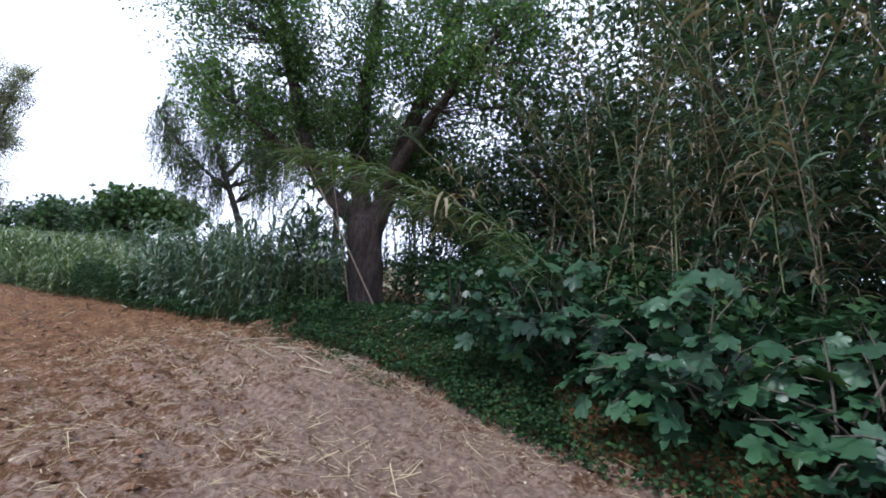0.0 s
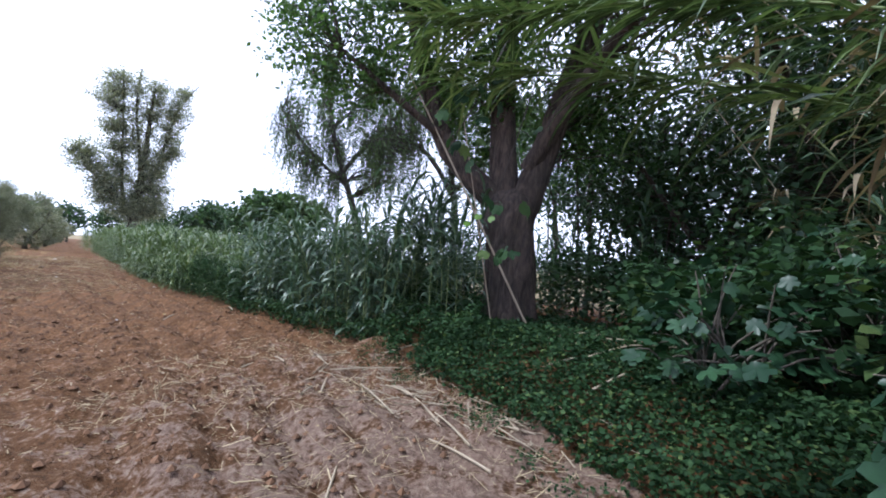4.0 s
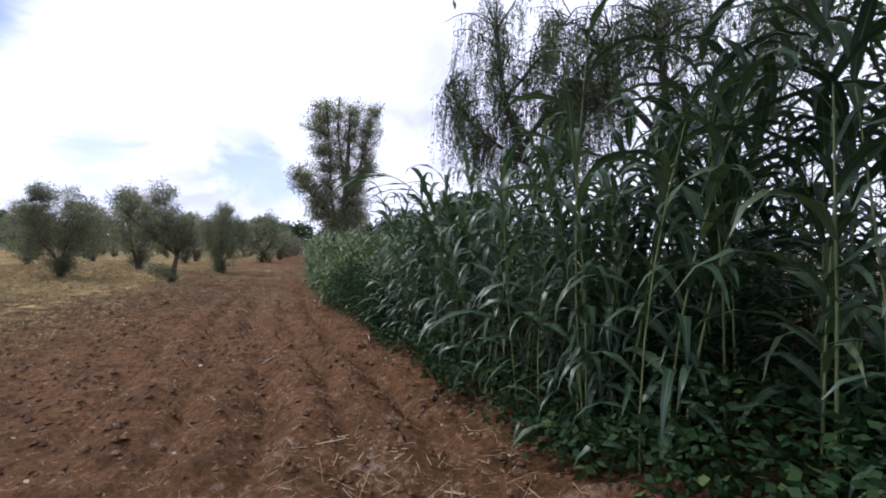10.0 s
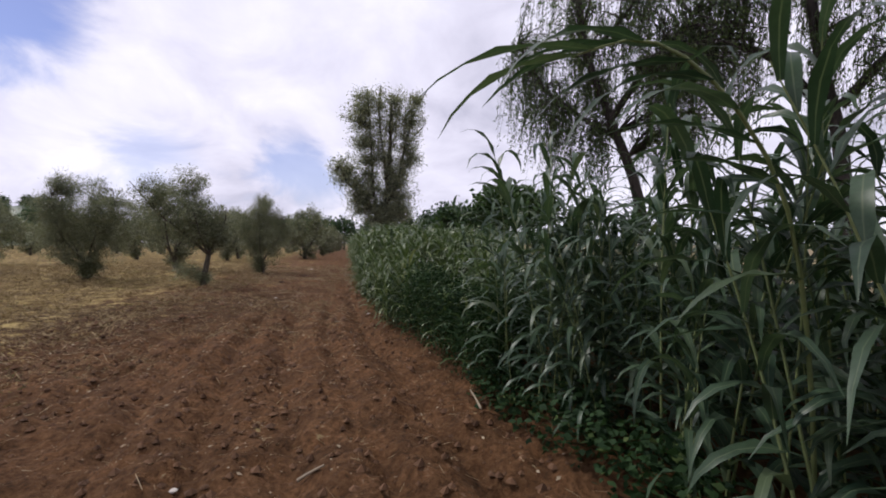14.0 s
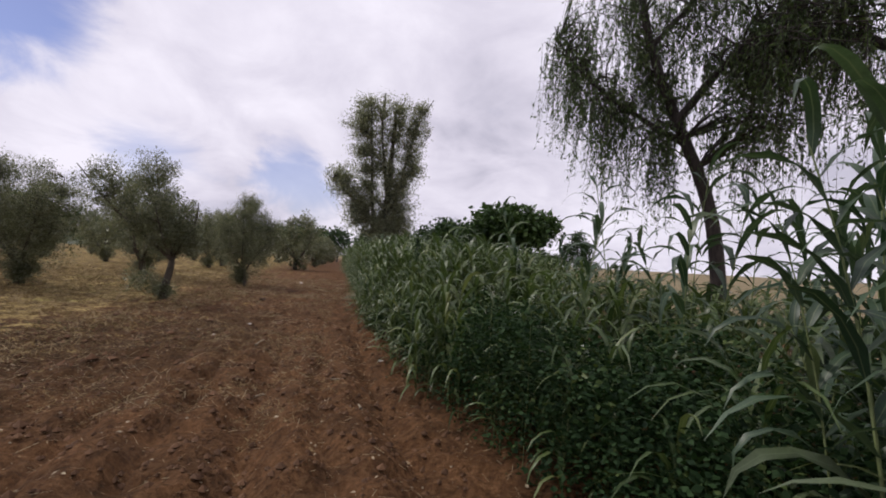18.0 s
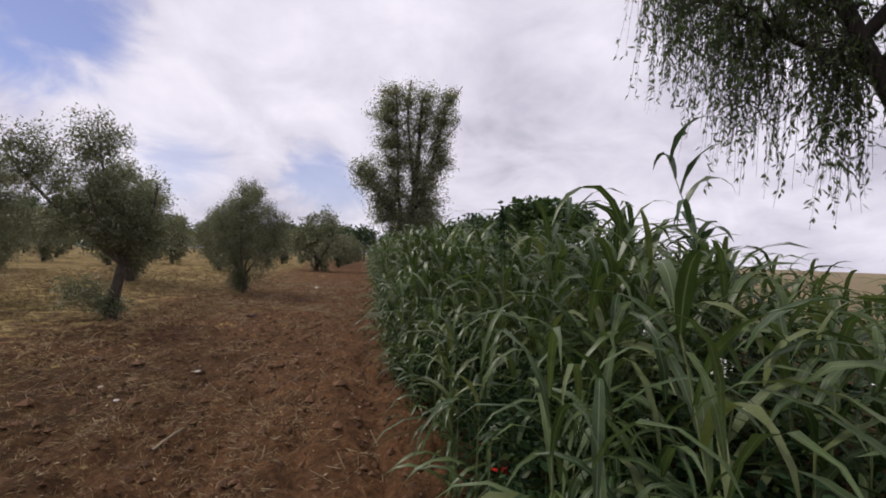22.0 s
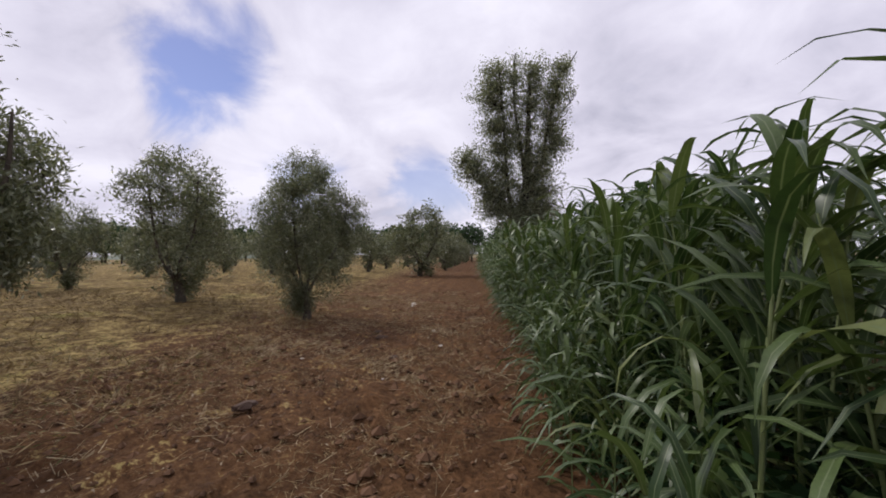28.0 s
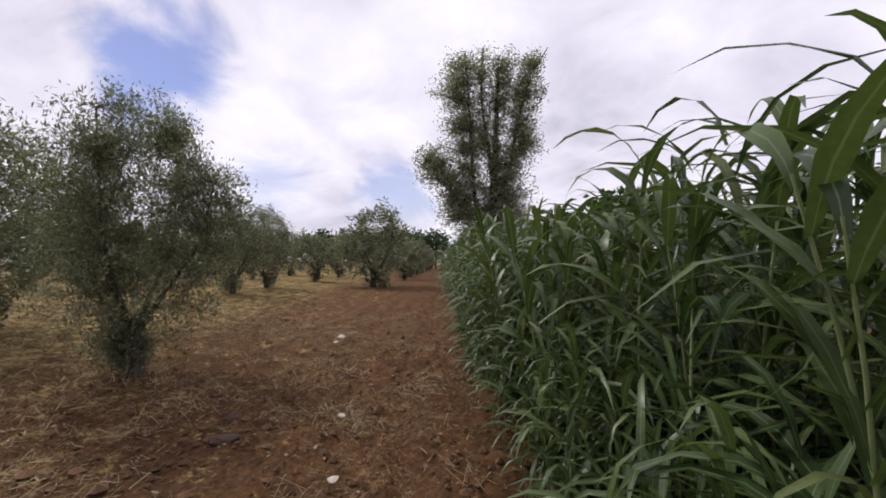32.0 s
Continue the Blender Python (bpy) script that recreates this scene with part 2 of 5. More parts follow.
def ground_mat():
    """Red tilled soil, pale litter, mown dry grass and a far stubble field, by zone."""
    m, n, l, b = nodes_of("ground")
    tex = n.new("ShaderNodeTexCoord")
    P = tex.outputs["Object"]
    big, midn, fine, grit = (noise_node(n, l, s, 8.0, r, P) for s, r in ((0.55, 0.62), (2.6, 0.6), (16.0, 0.7), (70.0, 0.6)))
    soil = ramp_node(n, [(0.34, (0.070, 0.037, 0.0165)), (0.5, (0.145, 0.072, 0.031)), (0.66, (0.215, 0.118, 0.056))])
    l.new(fine.outputs["Fac"], soil.inputs[0])
    wet = ramp_node(n, [(0.36, (0.60, 0.60, 0.60)), (0.62, (1.08, 1.06, 1.05))])
    l.new(midn.outputs["Fac"], wet.inputs[0])
    soil_c = mix_col(n, l, 1.0, soil.outputs[0], wet.outputs[0], "MULTIPLY")
    litter = ramp_node(n, [(0.3, (0.085, 0.053, 0.039)), (0.52, (0.190, 0.128, 0.094)), (0.75, (0.34, 0.262, 0.195))])
    l.new(fine.outputs["Fac"], litter.inputs[0])
    grass = ramp_node(n, [(0.42, (0.080, 0.048, 0.021)), (0.49, (0.185, 0.130, 0.052)), (0.56, (0.43, 0.345, 0.150))])
    hay_m = n.new("ShaderNodeMath")
    hay_m.operation = "MULTIPLY_ADD"
    l.new(midn.outputs["Fac"], hay_m.inputs[0])
    hay_m.inputs[1].default_value = 0.5
    hay_f = n.new("ShaderNodeMath")
    hay_f.operation = "MULTIPLY"
    l.new(fine.outputs["Fac"], hay_f.inputs[0])
    hay_f.inputs[1].default_value = 0.5
    l.new(hay_f.outputs[0], hay_m.inputs[2])
    l.new(hay_m.outputs[0], grass.inputs[0])
    green = ramp_node(n, [(0.36, (1.1, 1.05, 1.0)), (0.48, (0.72, 0.66, 0.60)), (0.56, (1.05, 1.0, 0.95)), (0.68, (0.72, 0.78, 0.58))])
    l.new(big.outputs["Fac"], green.inputs[0])
    grass_c = mix_col(n, l, 1.0, grass.outputs[0], green.outputs[0], "MULTIPLY")
    stubble = ramp_node(n, [(0.3, (0.17, 0.135, 0.075)), (0.7, (0.27, 0.215, 0.125))])
    l.new(midn.outputs["Fac"], stubble.inputs[0])

    half = n.new("ShaderNodeMath")
    half.operation = "MULTIPLY_ADD"
    l.new(fine.outputs["Fac"], half.inputs[0])
    half.inputs[1].default_value = 0.5
    pm = n.new("ShaderNodeMath")
    pm.operation = "MULTIPLY"
    l.new(midn.outputs["Fac"], pm.inputs[0])
    pm.inputs[1].default_value = 0.5
    l.new(pm.outputs[0], half.inputs[2])
    patch = half.outputs[0]

    def zone(name, soft):
        at = n.new("ShaderNodeAttribute")
        at.attribute_name = name
        s = n.new("ShaderNodeMath")
        s.operation = "MULTIPLY_ADD"
        l.new(patch, s.inputs[0])
        s.inputs[1].default_value = soft
        l.new(at.outputs["Fac"], s.inputs[2])
        r = n.new("ShaderNodeMapRange")
        r.interpolation_type = "SMOOTHSTEP"
        l.new(s.outputs[0], r.inputs[0])
        r.inputs[1].default_value, r.inputs[2].default_value = 0.35 + soft * 0.5, 0.65 + soft * 0.5
        return r.outputs[0]

    # zone mask that multiplies the soil to a darker tone
    dark_soil = n.new("ShaderNodeAttribute")
    dark_soil.attribute_name = "dark_soil"
    soil_c = mix_col(n, l, dark_soil.outputs["Fac"], soil_c, mix_col(n, l, 1.0, soil_c, (0.64, 0.69, 0.66), "MULTIPLY"))
    c = mix_col(n, l, zone("litter", 3.6), soil_c, litter.outputs[0])
    c = mix_col(n, l, zone("grass", 3.4), c, grass_c)
    c = mix_col(n, l, zone("field", 0.3), c, stubble.outputs[0])
    l.new(c, b.inputs["Base Color"])
    b.inputs["Roughness"].default_value = 0.95
    b.inputs["Specular IOR Level"].default_value = 0.15
    s = n.new("ShaderNodeMath")
    s.operation = "MULTIPLY_ADD"
    l.new(grit.outputs["Fac"], s.inputs[0])
    s.inputs[1].default_value = 0.35
    l.new(fine.outputs["Fac"], s.inputs[2])
    bump(n, l, b, s.outputs[0], 1.0, 0.055)
    return m


GROUND = ground_mat()
CROP = leaf_mat("sorghum_leaf", (0.035, 0.068, 0.023), (0.103, 0.150, 0.050), (0.19, 0.22, 0.09), 0.40, 0.24, rib=(0.16, 0.20, 0.10))
REED = leaf_mat("reed_leaf", (0.027, 0.058, 0.034), (0.070, 0.116, 0.066), (0.11, 0.145, 0.075), 0.40, 0.22, rib=(0.12, 0.16, 0.09))
STALK = plain_mat("green_stalk", (0.07, 0.11, 0.035), (0.20, 0.24, 0.09), 14.0, 0.6)
CANE = plain_mat("dry_cane", (0.13, 0.098, 0.062), (0.34, 0.275, 0.185), 9.0, 0.6)
DRYLEAF = leaf_mat("dry_leaf", (0.13, 0.10, 0.06), (0.26, 0.21, 0.13), (0.40, 0.34, 0.23), 0.7, 0.2)
FIG = leaf_mat("fig_leaf", (0.014, 0.040, 0.020), (0.038, 0.088, 0.040), (0.11, 0.19, 0.06), 0.42, 0.14, 0.95)
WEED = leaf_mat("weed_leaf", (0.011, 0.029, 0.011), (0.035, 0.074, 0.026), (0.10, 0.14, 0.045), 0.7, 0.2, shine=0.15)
VINE = leaf_mat("vine_leaf", (0.10, 0.20, 0.03), (0.16, 0.30, 0.04), (0.20, 0.32, 0.06), 0.5, 0.35)
FLAKE = plain_mat("dry_flake", (0.11, 0.075, 0.045), (0.40, 0.32, 0.21), 18.0, 0.9)
BROAD = leaf_mat("broad_leaf", (0.034, 0.074, 0.020), (0.080, 0.150, 0.038), (0.15, 0.24, 0.06), 0.45, 0.38)
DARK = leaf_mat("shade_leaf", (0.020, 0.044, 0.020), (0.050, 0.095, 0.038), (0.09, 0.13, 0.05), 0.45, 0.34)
WILLOW = leaf_mat("willow_leaf", (0.045, 0.075, 0.026), (0.095, 0.145, 0.05), (0.16, 0.20, 0.08), 0.45, 0.35)
POPLAR = leaf_mat("poplar_leaf", (0.14, 0.155, 0.112), (0.285, 0.30, 0.225), (0.43, 0.445, 0.36), 0.4, 0.5)
OLIVE = leaf_mat("olive_leaf", (0.105, 0.120, 0.072), (0.215, 0.230, 0.145), (0.33, 0.345, 0.26), 0.4, 0.3, 0.8)
PINE = leaf_mat("pine_needle", (0.022, 0.052, 0.014), (0.06, 0.115, 0.028), (0.09, 0.15, 0.04), 0.6, 0.1)
HAY = plain_mat("hay", (0.13, 0.09, 0.038), (0.34, 0.255, 0.125), 5.0, 0.9)
GRASS = leaf_mat("meadow_grass", (0.05, 0.07, 0.02), (0.12, 0.13, 0.045), (0.28, 0.22, 0.10), 0.7, 0.25, 0.6)
STRAW = plain_mat("straw", (0.15, 0.11, 0.055), (0.46, 0.365, 0.215), 6.0, 0.8)
CLOD = plain_mat("soil_clod", (0.050, 0.024, 0.011), (0.165, 0.086, 0.042), 8.0, 0.95, 0.02)
STONE = plain_mat("pale_stone", (0.26, 0.22, 0.18), (0.60, 0.55, 0.48), 9.0, 0.85, 0.01)
BURNT = plain_mat("dark_clod", (0.03, 0.018, 0.012), (0.085, 0.052, 0.036), 12.0, 0.95, 0.02)
PETAL_W = plain_mat("white_petal", (0.6, 0.6, 0.55), (0.85, 0.85, 0.8), 20.0, 0.6)
PETAL_R = plain_mat("poppy_petal", (0.45, 0.02, 0.01), (0.75, 0.05, 0.03), 20.0, 0.5)
BARK = bark_mat("rough_bark", (0.016, 0.012, 0.010), (0.105, 0.078, 0.062), 17.0, 0.07)
BARK_W = bark_mat("willow_bark", (0.018, 0.014, 0.012), (0.07, 0.058, 0.05), 12.0, 0.03)
BARK_O = bark_mat("olive_bark", (0.04, 0.033, 0.027), (0.15, 0.125, 0.10), 16.0, 0.015)

# ---- mesh helpers ----
UP = np.array([0.0, 0.0, 1.0])


def unit(a):
    a = np.asarray(a, float)
    return a / np.maximum(np.linalg.norm(a, axis=-1, keepdims=True), 1e-9)


def make_mesh(name, v, f, mat, smooth=True):
    v, f = np.asarray(v, float).reshape(-1, 3), np.asarray(f, np.int32)
    me = bpy.data.meshes.new(name)
    me.vertices.add(len(v))
    me.vertices.foreach_set("co", v.ravel())
    me.loops.add(f.size)
    me.loops.foreach_set("vertex_index", f.ravel())
    me.polygons.add(len(f))
    me.polygons.foreach_set("loop_start", np.arange(0, f.size, f.shape[1], dtype=np.int32))
    me.polygons.foreach_set("use_smooth", np.full(len(f), smooth))
    me.materials.append(mat)
    if mat.name in ("sorghum_leaf", "reed_leaf"):
        me.attributes.new("rib", "FLOAT", "POINT").data.foreach_set("value", (np.arange(len(v)) % 3 == 1).astype(np.float32))
    me.update(calc_edges=True)
    return me


def joined(pieces):
    vs, fs, n = [], [], 0
    for v, f in pieces:
        v = np.asarray(v, float).reshape(-1, 3)
        vs.append(v)
        fs.append(np.asarray(f) + n)
        n += len(v)
    return np.concatenate(vs), np.concatenate(fs)


def part(name, me, parent, label=""):
    ob = new(name, me)
    ob.parent = parent
    return tagged(ob, label)


def thing(name, label, category, group="", at=(0, 0, 0), kind=""):
    ob = new(name)
    ob.location = at
    ob.empty_display_size = 0.2
    return tagged(ob, label, category, group, kind)


def stuff(name, me, label, category):
    return tagged(new(name, me), label, category, "", "stuff")


def tubes(paths, radii, sides=5):
    """Tapered tubes: paths (N, K, 3), radii (N, K)."""
    paths, radii = np.asarray(paths, float), np.asarray(radii, float)
    if paths.ndim == 2:
        paths, radii = paths[None], radii[None]
    N, K, _ = paths.shape
    tan = unit(np.gradient(paths, axis=1))
    ref = np.where(np.abs(tan[..., 2:3]) > 0.9, np.array([1.0, 0, 0]), UP)
    a = unit(np.cross(tan, ref))
    b = np.cross(tan, a)
    ang = np.arange(sides) * 2 * np.pi / sides
    ring = a[:, :, None] * np.cos(ang)[None, None, :, None] + b[:, :, None] * np.sin(ang)[None, None, :, None]
    v = paths[:, :, None] + ring * radii[:, :, None, None]
    k, s = np.meshgrid(np.arange(K - 1), np.arange(sides), indexing="ij")
    s2 = (s + 1) % sides
    q = np.stack([k * sides + s, k * sides + s2, (k + 1) * sides + s2, (k + 1) * sides + s], -1).reshape(-1, 4)
    f = (q[None] + (np.arange(N) * K * sides)[:, None, None]).reshape(-1, 4)
    return v.reshape(-1, 3), f


def blades(base, az, length, width, rise, bend, seg=6, fold=0.16, twist=None):
    """Long arching leaves with a keel. rise: first angle over the level; bend: how far it turns down, both radians."""
    base = np.asarray(base, float).reshape(-1, 3)
    N = len(base)
    s = np.linspace(0, 1, seg + 1)
    el = rise[:, None] - bend[:, None] * s[None] ** 1.2
    out = np.stack([-np.sin(az), np.cos(az), 0 * az], -1)
    side = np.stack([np.cos(az), np.sin(az), 0 * az], -1)
    step = (np.cos(el)[..., None] * out[:, None] + np.sin(el)[..., None] * UP) * (length[:, None, None] / seg)
    mid = base[:, None] + np.concatenate([np.zeros((N, 1, 3)), np.cumsum(step[:, :-1], 1)], 1)
    nrm = np.cross(side[:, None], unit(step))
    if twist is not None:
        ca, sa = np.cos(twist[:, None] * s[None])[..., None], np.sin(twist[:, None] * s[None])[..., None]
        side_s, nrm = side[:, None] * ca + nrm * sa, nrm * ca - side[:, None] * sa
    else:
        side_s = np.repeat(side[:, None], seg + 1, 1)
    w = width[:, None] * 0.5 * np.minimum(1, 0.35 + (s / 0.22) * 0.65) * np.clip(1 - s ** 2.4, 0.02, 1)
    ph = np.arange(N)[:, None] * 2.4 + s[None] * 15
    left, right = w * (fold + 0.30 * np.sin(ph)), w * (fold + 0.30 * np.sin(ph * 1.1 + 2))
    v = np.stack([mid - side_s * w[..., None] + nrm * left[..., None], mid, mid + side_s * w[..., None] + nrm * right[..., None]], 2)
    k = np.arange(seg)
    q = np.concatenate([np.stack([k * 3, k * 3 + 1, k * 3 + 4, k * 3 + 3], -1), np.stack([k * 3 + 1, k * 3 + 2, k * 3 + 5, k * 3 + 4], -1)])
    f = (q[None] + (np.arange(N) * (seg + 1) * 3)[:, None, None]).reshape(-1, 4)
    return v.reshape(-1, 3), f


def kites(c, d, nrm, length, width):
    """Small folded leaves of four corners."""
    d = unit(d)
    side = unit(np.cross(d, nrm))
    n2 = np.cross(side, d)
    L, W = length[:, None], width[:, None]
    m = c + d * L * 0.42 + n2 * W * 0.12
    v = np.stack([c, m + side * W * 0.5, c + d * L, m - side * W * 0.5], 1)
    f = np.arange(len(c) * 4).reshape(-1, 4)
    return v.reshape(-1, 3), f


def ball_points(r, n):
    return unit(r.normal(size=(n, 3))) * (r.random((n, 1)) ** (1 / 3))


def vnoise(x, y, seed=0):
    """Smooth value noise, 0 to 1."""
    xi, yi = np.floor(x), np.floor(y)
    fx, fy = x - xi, y - yi
    fx, fy = fx * fx * (3 - 2 * fx), fy * fy * (3 - 2 * fy)

    def h(a, b):
        q = np.sin(a * 127.1 + b * 311.7 + seed * 74.7) * 43758.5453
        return q - np.floor(q)

    return (h(xi, yi) * (1 - fx) + h(xi + 1, yi) * fx) * (1 - fy) + (h(xi, yi + 1) * (1 - fx) + h(xi + 1, yi + 1) * fx) * fy


# ---- plan: the foot line of the standing crop, as y over x; v is the distance beyond it ----
EDGE_X = np.array([-160, -100, -57, -38, -33.4, -28.4, -25.8, -24.0, -22.3, -20.4, -18.3, -16.2, -13.2, -11.3, -8.9, -7.8, -6.4, -5.5, -4.4, -3.2, -1.1, -0.2, 0.4, 1.1, 1.9, 8, 40])
EDGE_Y = np.array([103, 68, 41.5, 29.6, 26.9, 23.7, 22.3, 21.3, 20.05, 18.6, 17.05, 15.78, 14.17, 13.34, 12.2, 11.8, 11.0, 10.5, 10.0, 8.8, 7.1, 5.8, 5.0, 4.1, 3.5, -2.8, -38])


def edge(x):
    return sum(np.interp(x + o, EDGE_X, EDGE_Y) for o in (-0.6, -0.2, 0.2, 0.6)) / 4


def beyond(x, y):
    return (y - edge(x)) * 0.86


def smooth(a, lo, hi):
    t = np.clip((a - lo) / (hi - lo), 0, 1)
    return t * t * (3 - 2 * t)


def ground_z(x, y):
    x, y = np.asarray(x, float), np.asarray(y, float)
    v = beyond(x, y)
    near = np.exp(-(np.maximum(np.abs(x + 12) - 28, 0) / 8) ** 2)
    till = smooth(v, -6.2, -4.8) * (1 - smooth(v, -0.5, -0.1)) * smooth(-x, 1.0, 5.0)
    wave = v + 0.55 * (vnoise(x * 0.2, y * 0.2, 3) - 0.5) + 0.10 * (vnoise(x * 1.1, y * 1.1, 4) - 0.5) + 0.05 * (x + 9)
    rut = np.abs(np.sin(wave * np.pi / 0.66)) ** 0.8 * 2 - 1 + 0.7 * np.sin(wave * 2 * np.pi / 1.55 + 0.6)
    deep = 0.28 + 0.95 * smooth(vnoise(x * 0.4, y * 0.4, 5), 0.15, 0.85)
    z = till * (0.105 * rut * deep * (0.22 + 0.78 * smooth(v, -4.4, -2.3)) * (1 - 0.36 * smooth(-x, 8.5, 12.0)) * (1 - 0.65 * smooth(-x, 14.5, 19.0)) - 0.02)
    rough = smooth(v, -7.5, -5.0) * (1 - smooth(v, 0.2, 1.0))
    z += near * (0.3 + 0.7 * rough) * (0.075 * (vnoise(x * 2.3, y * 2.3, 7) - 0.5) + 0.06 * (vnoise(x * 6.1, y * 6.1, 8) - 0.5) + 0.05 * (vnoise(x * 13.0, y * 13.0, 9) - 0.5) * (0.4 + rough))
    z += 0.10 * (vnoise(x * 0.22, y * 0.22, 11) - 0.5)
    z += 0.25 * smooth(-v, 5.0, 14.0)
    bank = smooth(x, -6.5, -4.0) * (1 - smooth(x, 3.0, 6.0))
    z += bank * (0.58 * smooth(v, -0.1, 1.7))
    z += 0.26 * np.exp(-((x + 4.0) ** 2 + (y - 9.75) ** 2) / 0.4)
    z += 0.06 * smooth(v, -0.2, 0.4) * (1 - bank)
    return z


def spaced(parts):
    """Coordinates from (start, step) runs up to the last start."""
    out = []
    for (a, step), (b, _) in zip(parts, parts[1:]):
        out.append(np.arange(a, b - step * 0.5, step))
    return np.concatenate(out + [[parts[-1][0]]])


gx = np.concatenate([-np.geomspace(2500, 62, 30)[:-1], spaced([(-62, 2.0), (-42, 0.5), (-31, 0.12), (-17, 0.085), (3.0, 0.25), (8, 2.0), (30, 1)]), np.geomspace(31, 2500, 28)[1:]])
gv = np.concatenate([-np.geomspace(2500, 46, 28)[:-1], spaced([(-46, 2.0), (-20, 0.5), (-11, 0.14), (-6.5, 0.052), (0.6, 0.25), (6, 1.5), (30, 1)]), np.geomspace(31, 2500, 28)[1:]])
GX, GV = np.meshgrid(gx, gv, indexing="ij")
GY = edge(np.clip(GX, -150, 39)) + GV / 0.86
GZ = ground_z(GX, GY)
GZ = np.where(np.hypot(GX, GY) > 120, 0.0, GZ)
a_, b_ = len(gx), len(gv)
i_, j_ = np.meshgrid(np.arange(a_ - 1), np.arange(b_ - 1), indexing="ij")
quads = np.stack([i_ * b_ + j_, (i_ + 1) * b_ + j_, (i_ + 1) * b_ + j_ + 1, i_ * b_ + j_ + 1], -1).reshape(-1, 4)
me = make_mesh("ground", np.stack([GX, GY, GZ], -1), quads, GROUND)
zones = {
    "litter": (1 - smooth(GV, 0.0, 0.5)) * (0.28 * smooth(GX, -11.0, -5.0) * (1 - 0.6 * smooth(GV, -1.2, -0.3)) + 0.50 * smooth(GX, -7.0, -1.0) * (0.62 + 0.38 * smooth(GV, -4.2, -1.6))),
    "grass": 0.80 * smooth(-GV, 3.5 + 1.5 * smooth(-GX, 17, 21), 10.0) * smooth(-GX, 4.0, 11.0) + 0.14 * smooth(-GV, 1.2, 4.0) * smooth(-GX, 13, 20) + 0.09 * smooth(-GV, 0.7, 2.6) * smooth(-GX, 18.5, 22.5),
    # darker soil tone, bounded along x and away from the crop
    "dark_soil": smooth(-GX, 13.5, 18.0) * smooth(-GV, 1.0, 3.2) * (1 - 0.95 * smooth(-GX, 18.8, 22.0)),
    "field": smooth(GV, 8.0, 11.0),
}
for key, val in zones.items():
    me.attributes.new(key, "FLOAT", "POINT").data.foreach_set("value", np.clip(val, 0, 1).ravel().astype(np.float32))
tagged(new("ground", me), "red tilled field soil with furrows, straw litter and mown dry grass", "ground", "", "structure")


# ---- trees ----
def limb(points, r0, r1, k=9):
    """A smooth limb through a few points, as a path with radii."""
    p = np.asarray(points, float)
    t = np.linspace(0, len(p) - 1, k)
    i = np.clip(t.astype(int), 0, len(p) - 2)
    f = (t - i)[:, None]
    pm, pn = p[np.maximum(i - 1, 0)], p[np.minimum(i + 2, len(p) - 1)]
    a, b = p[i], p[i + 1]
    out = 0.5 * (2 * a + (b - pm) * f + (2 * pm - 5 * a + 4 * b - pn) * f ** 2 + (3 * a - pm - 3 * b + pn) * f ** 3)
    return out, np.linspace(r0, r1, k)


def leafage(r, limbs, lobes, per_site, sigma, leaf, wide, droop=0.25, twig=0.02, shell=0.35, flat=1.0, skip=0.35, every=1):
    """Twigs from the limbs to places in the lobes, and leaves along them. Lobes: centre, radii, number of places."""
    nodes = np.concatenate([p[int(len(p) * skip):] for p, _ in limbs])
    sites = []
    for cx, cy, cz, rx, ry, rz, n in lobes:
        q = unit(r.normal(size=(n, 3))) * (shell + (1 - shell) * r.random((n, 1)) ** 0.6)
        sites.append(np.array([cx, cy, cz]) + q * [rx, ry, rz])
    sites = np.concatenate(sites)
    d = sites[:, None] - nodes[None]
    cost = np.linalg.norm(d, axis=-1) + 1.2 * np.maximum(-d[..., 2], 0)
    start = nodes[cost.argmin(1)]
    t = np.linspace(0, 1, 6)[None, :, None]
    span = np.linalg.norm(sites - start, axis=1)[:, None, None]
    sway = r.normal(size=(len(sites), 1, 3)) * 0.10 * span
    paths = start[:, None] * (1 - t) + sites[:, None] * t + np.sin(np.pi * t) * (sway + UP * 0.08 * span)
    radii = twig * (0.5 + 0.5 * np.minimum(span[..., 0], 3) / 2) * np.linspace(1, 0.25, 6)[None]
    twigs = tubes(paths[:, ::every], np.broadcast_to(radii, paths.shape[:2])[:, ::every], 4 if every == 1 else 3)
    n = len(sites) * per_site
    which = np.repeat(np.arange(len(sites)), per_site)
    s = 1 - 0.55 * r.random(n) ** 1.4
    k = np.clip((s * 5).astype(int), 0, 4)
    f = (s * 5 - k)[:, None]
    c = paths[which, k] * (1 - f) + paths[which, k + 1] * f + r.normal(size=(n, 3)) * sigma * np.array([1, 1, flat])
    dirs = unit(r.normal(size=(n, 3)) + unit(c - start[which]) * 0.5 - UP * droop)
    nr = unit(r.normal(size=(n, 3)) * 0.7 + UP)
    size = leaf * r.uniform(0.65, 1.3, n)
    return twigs, kites(c, dirs, nr, size, size * wide)


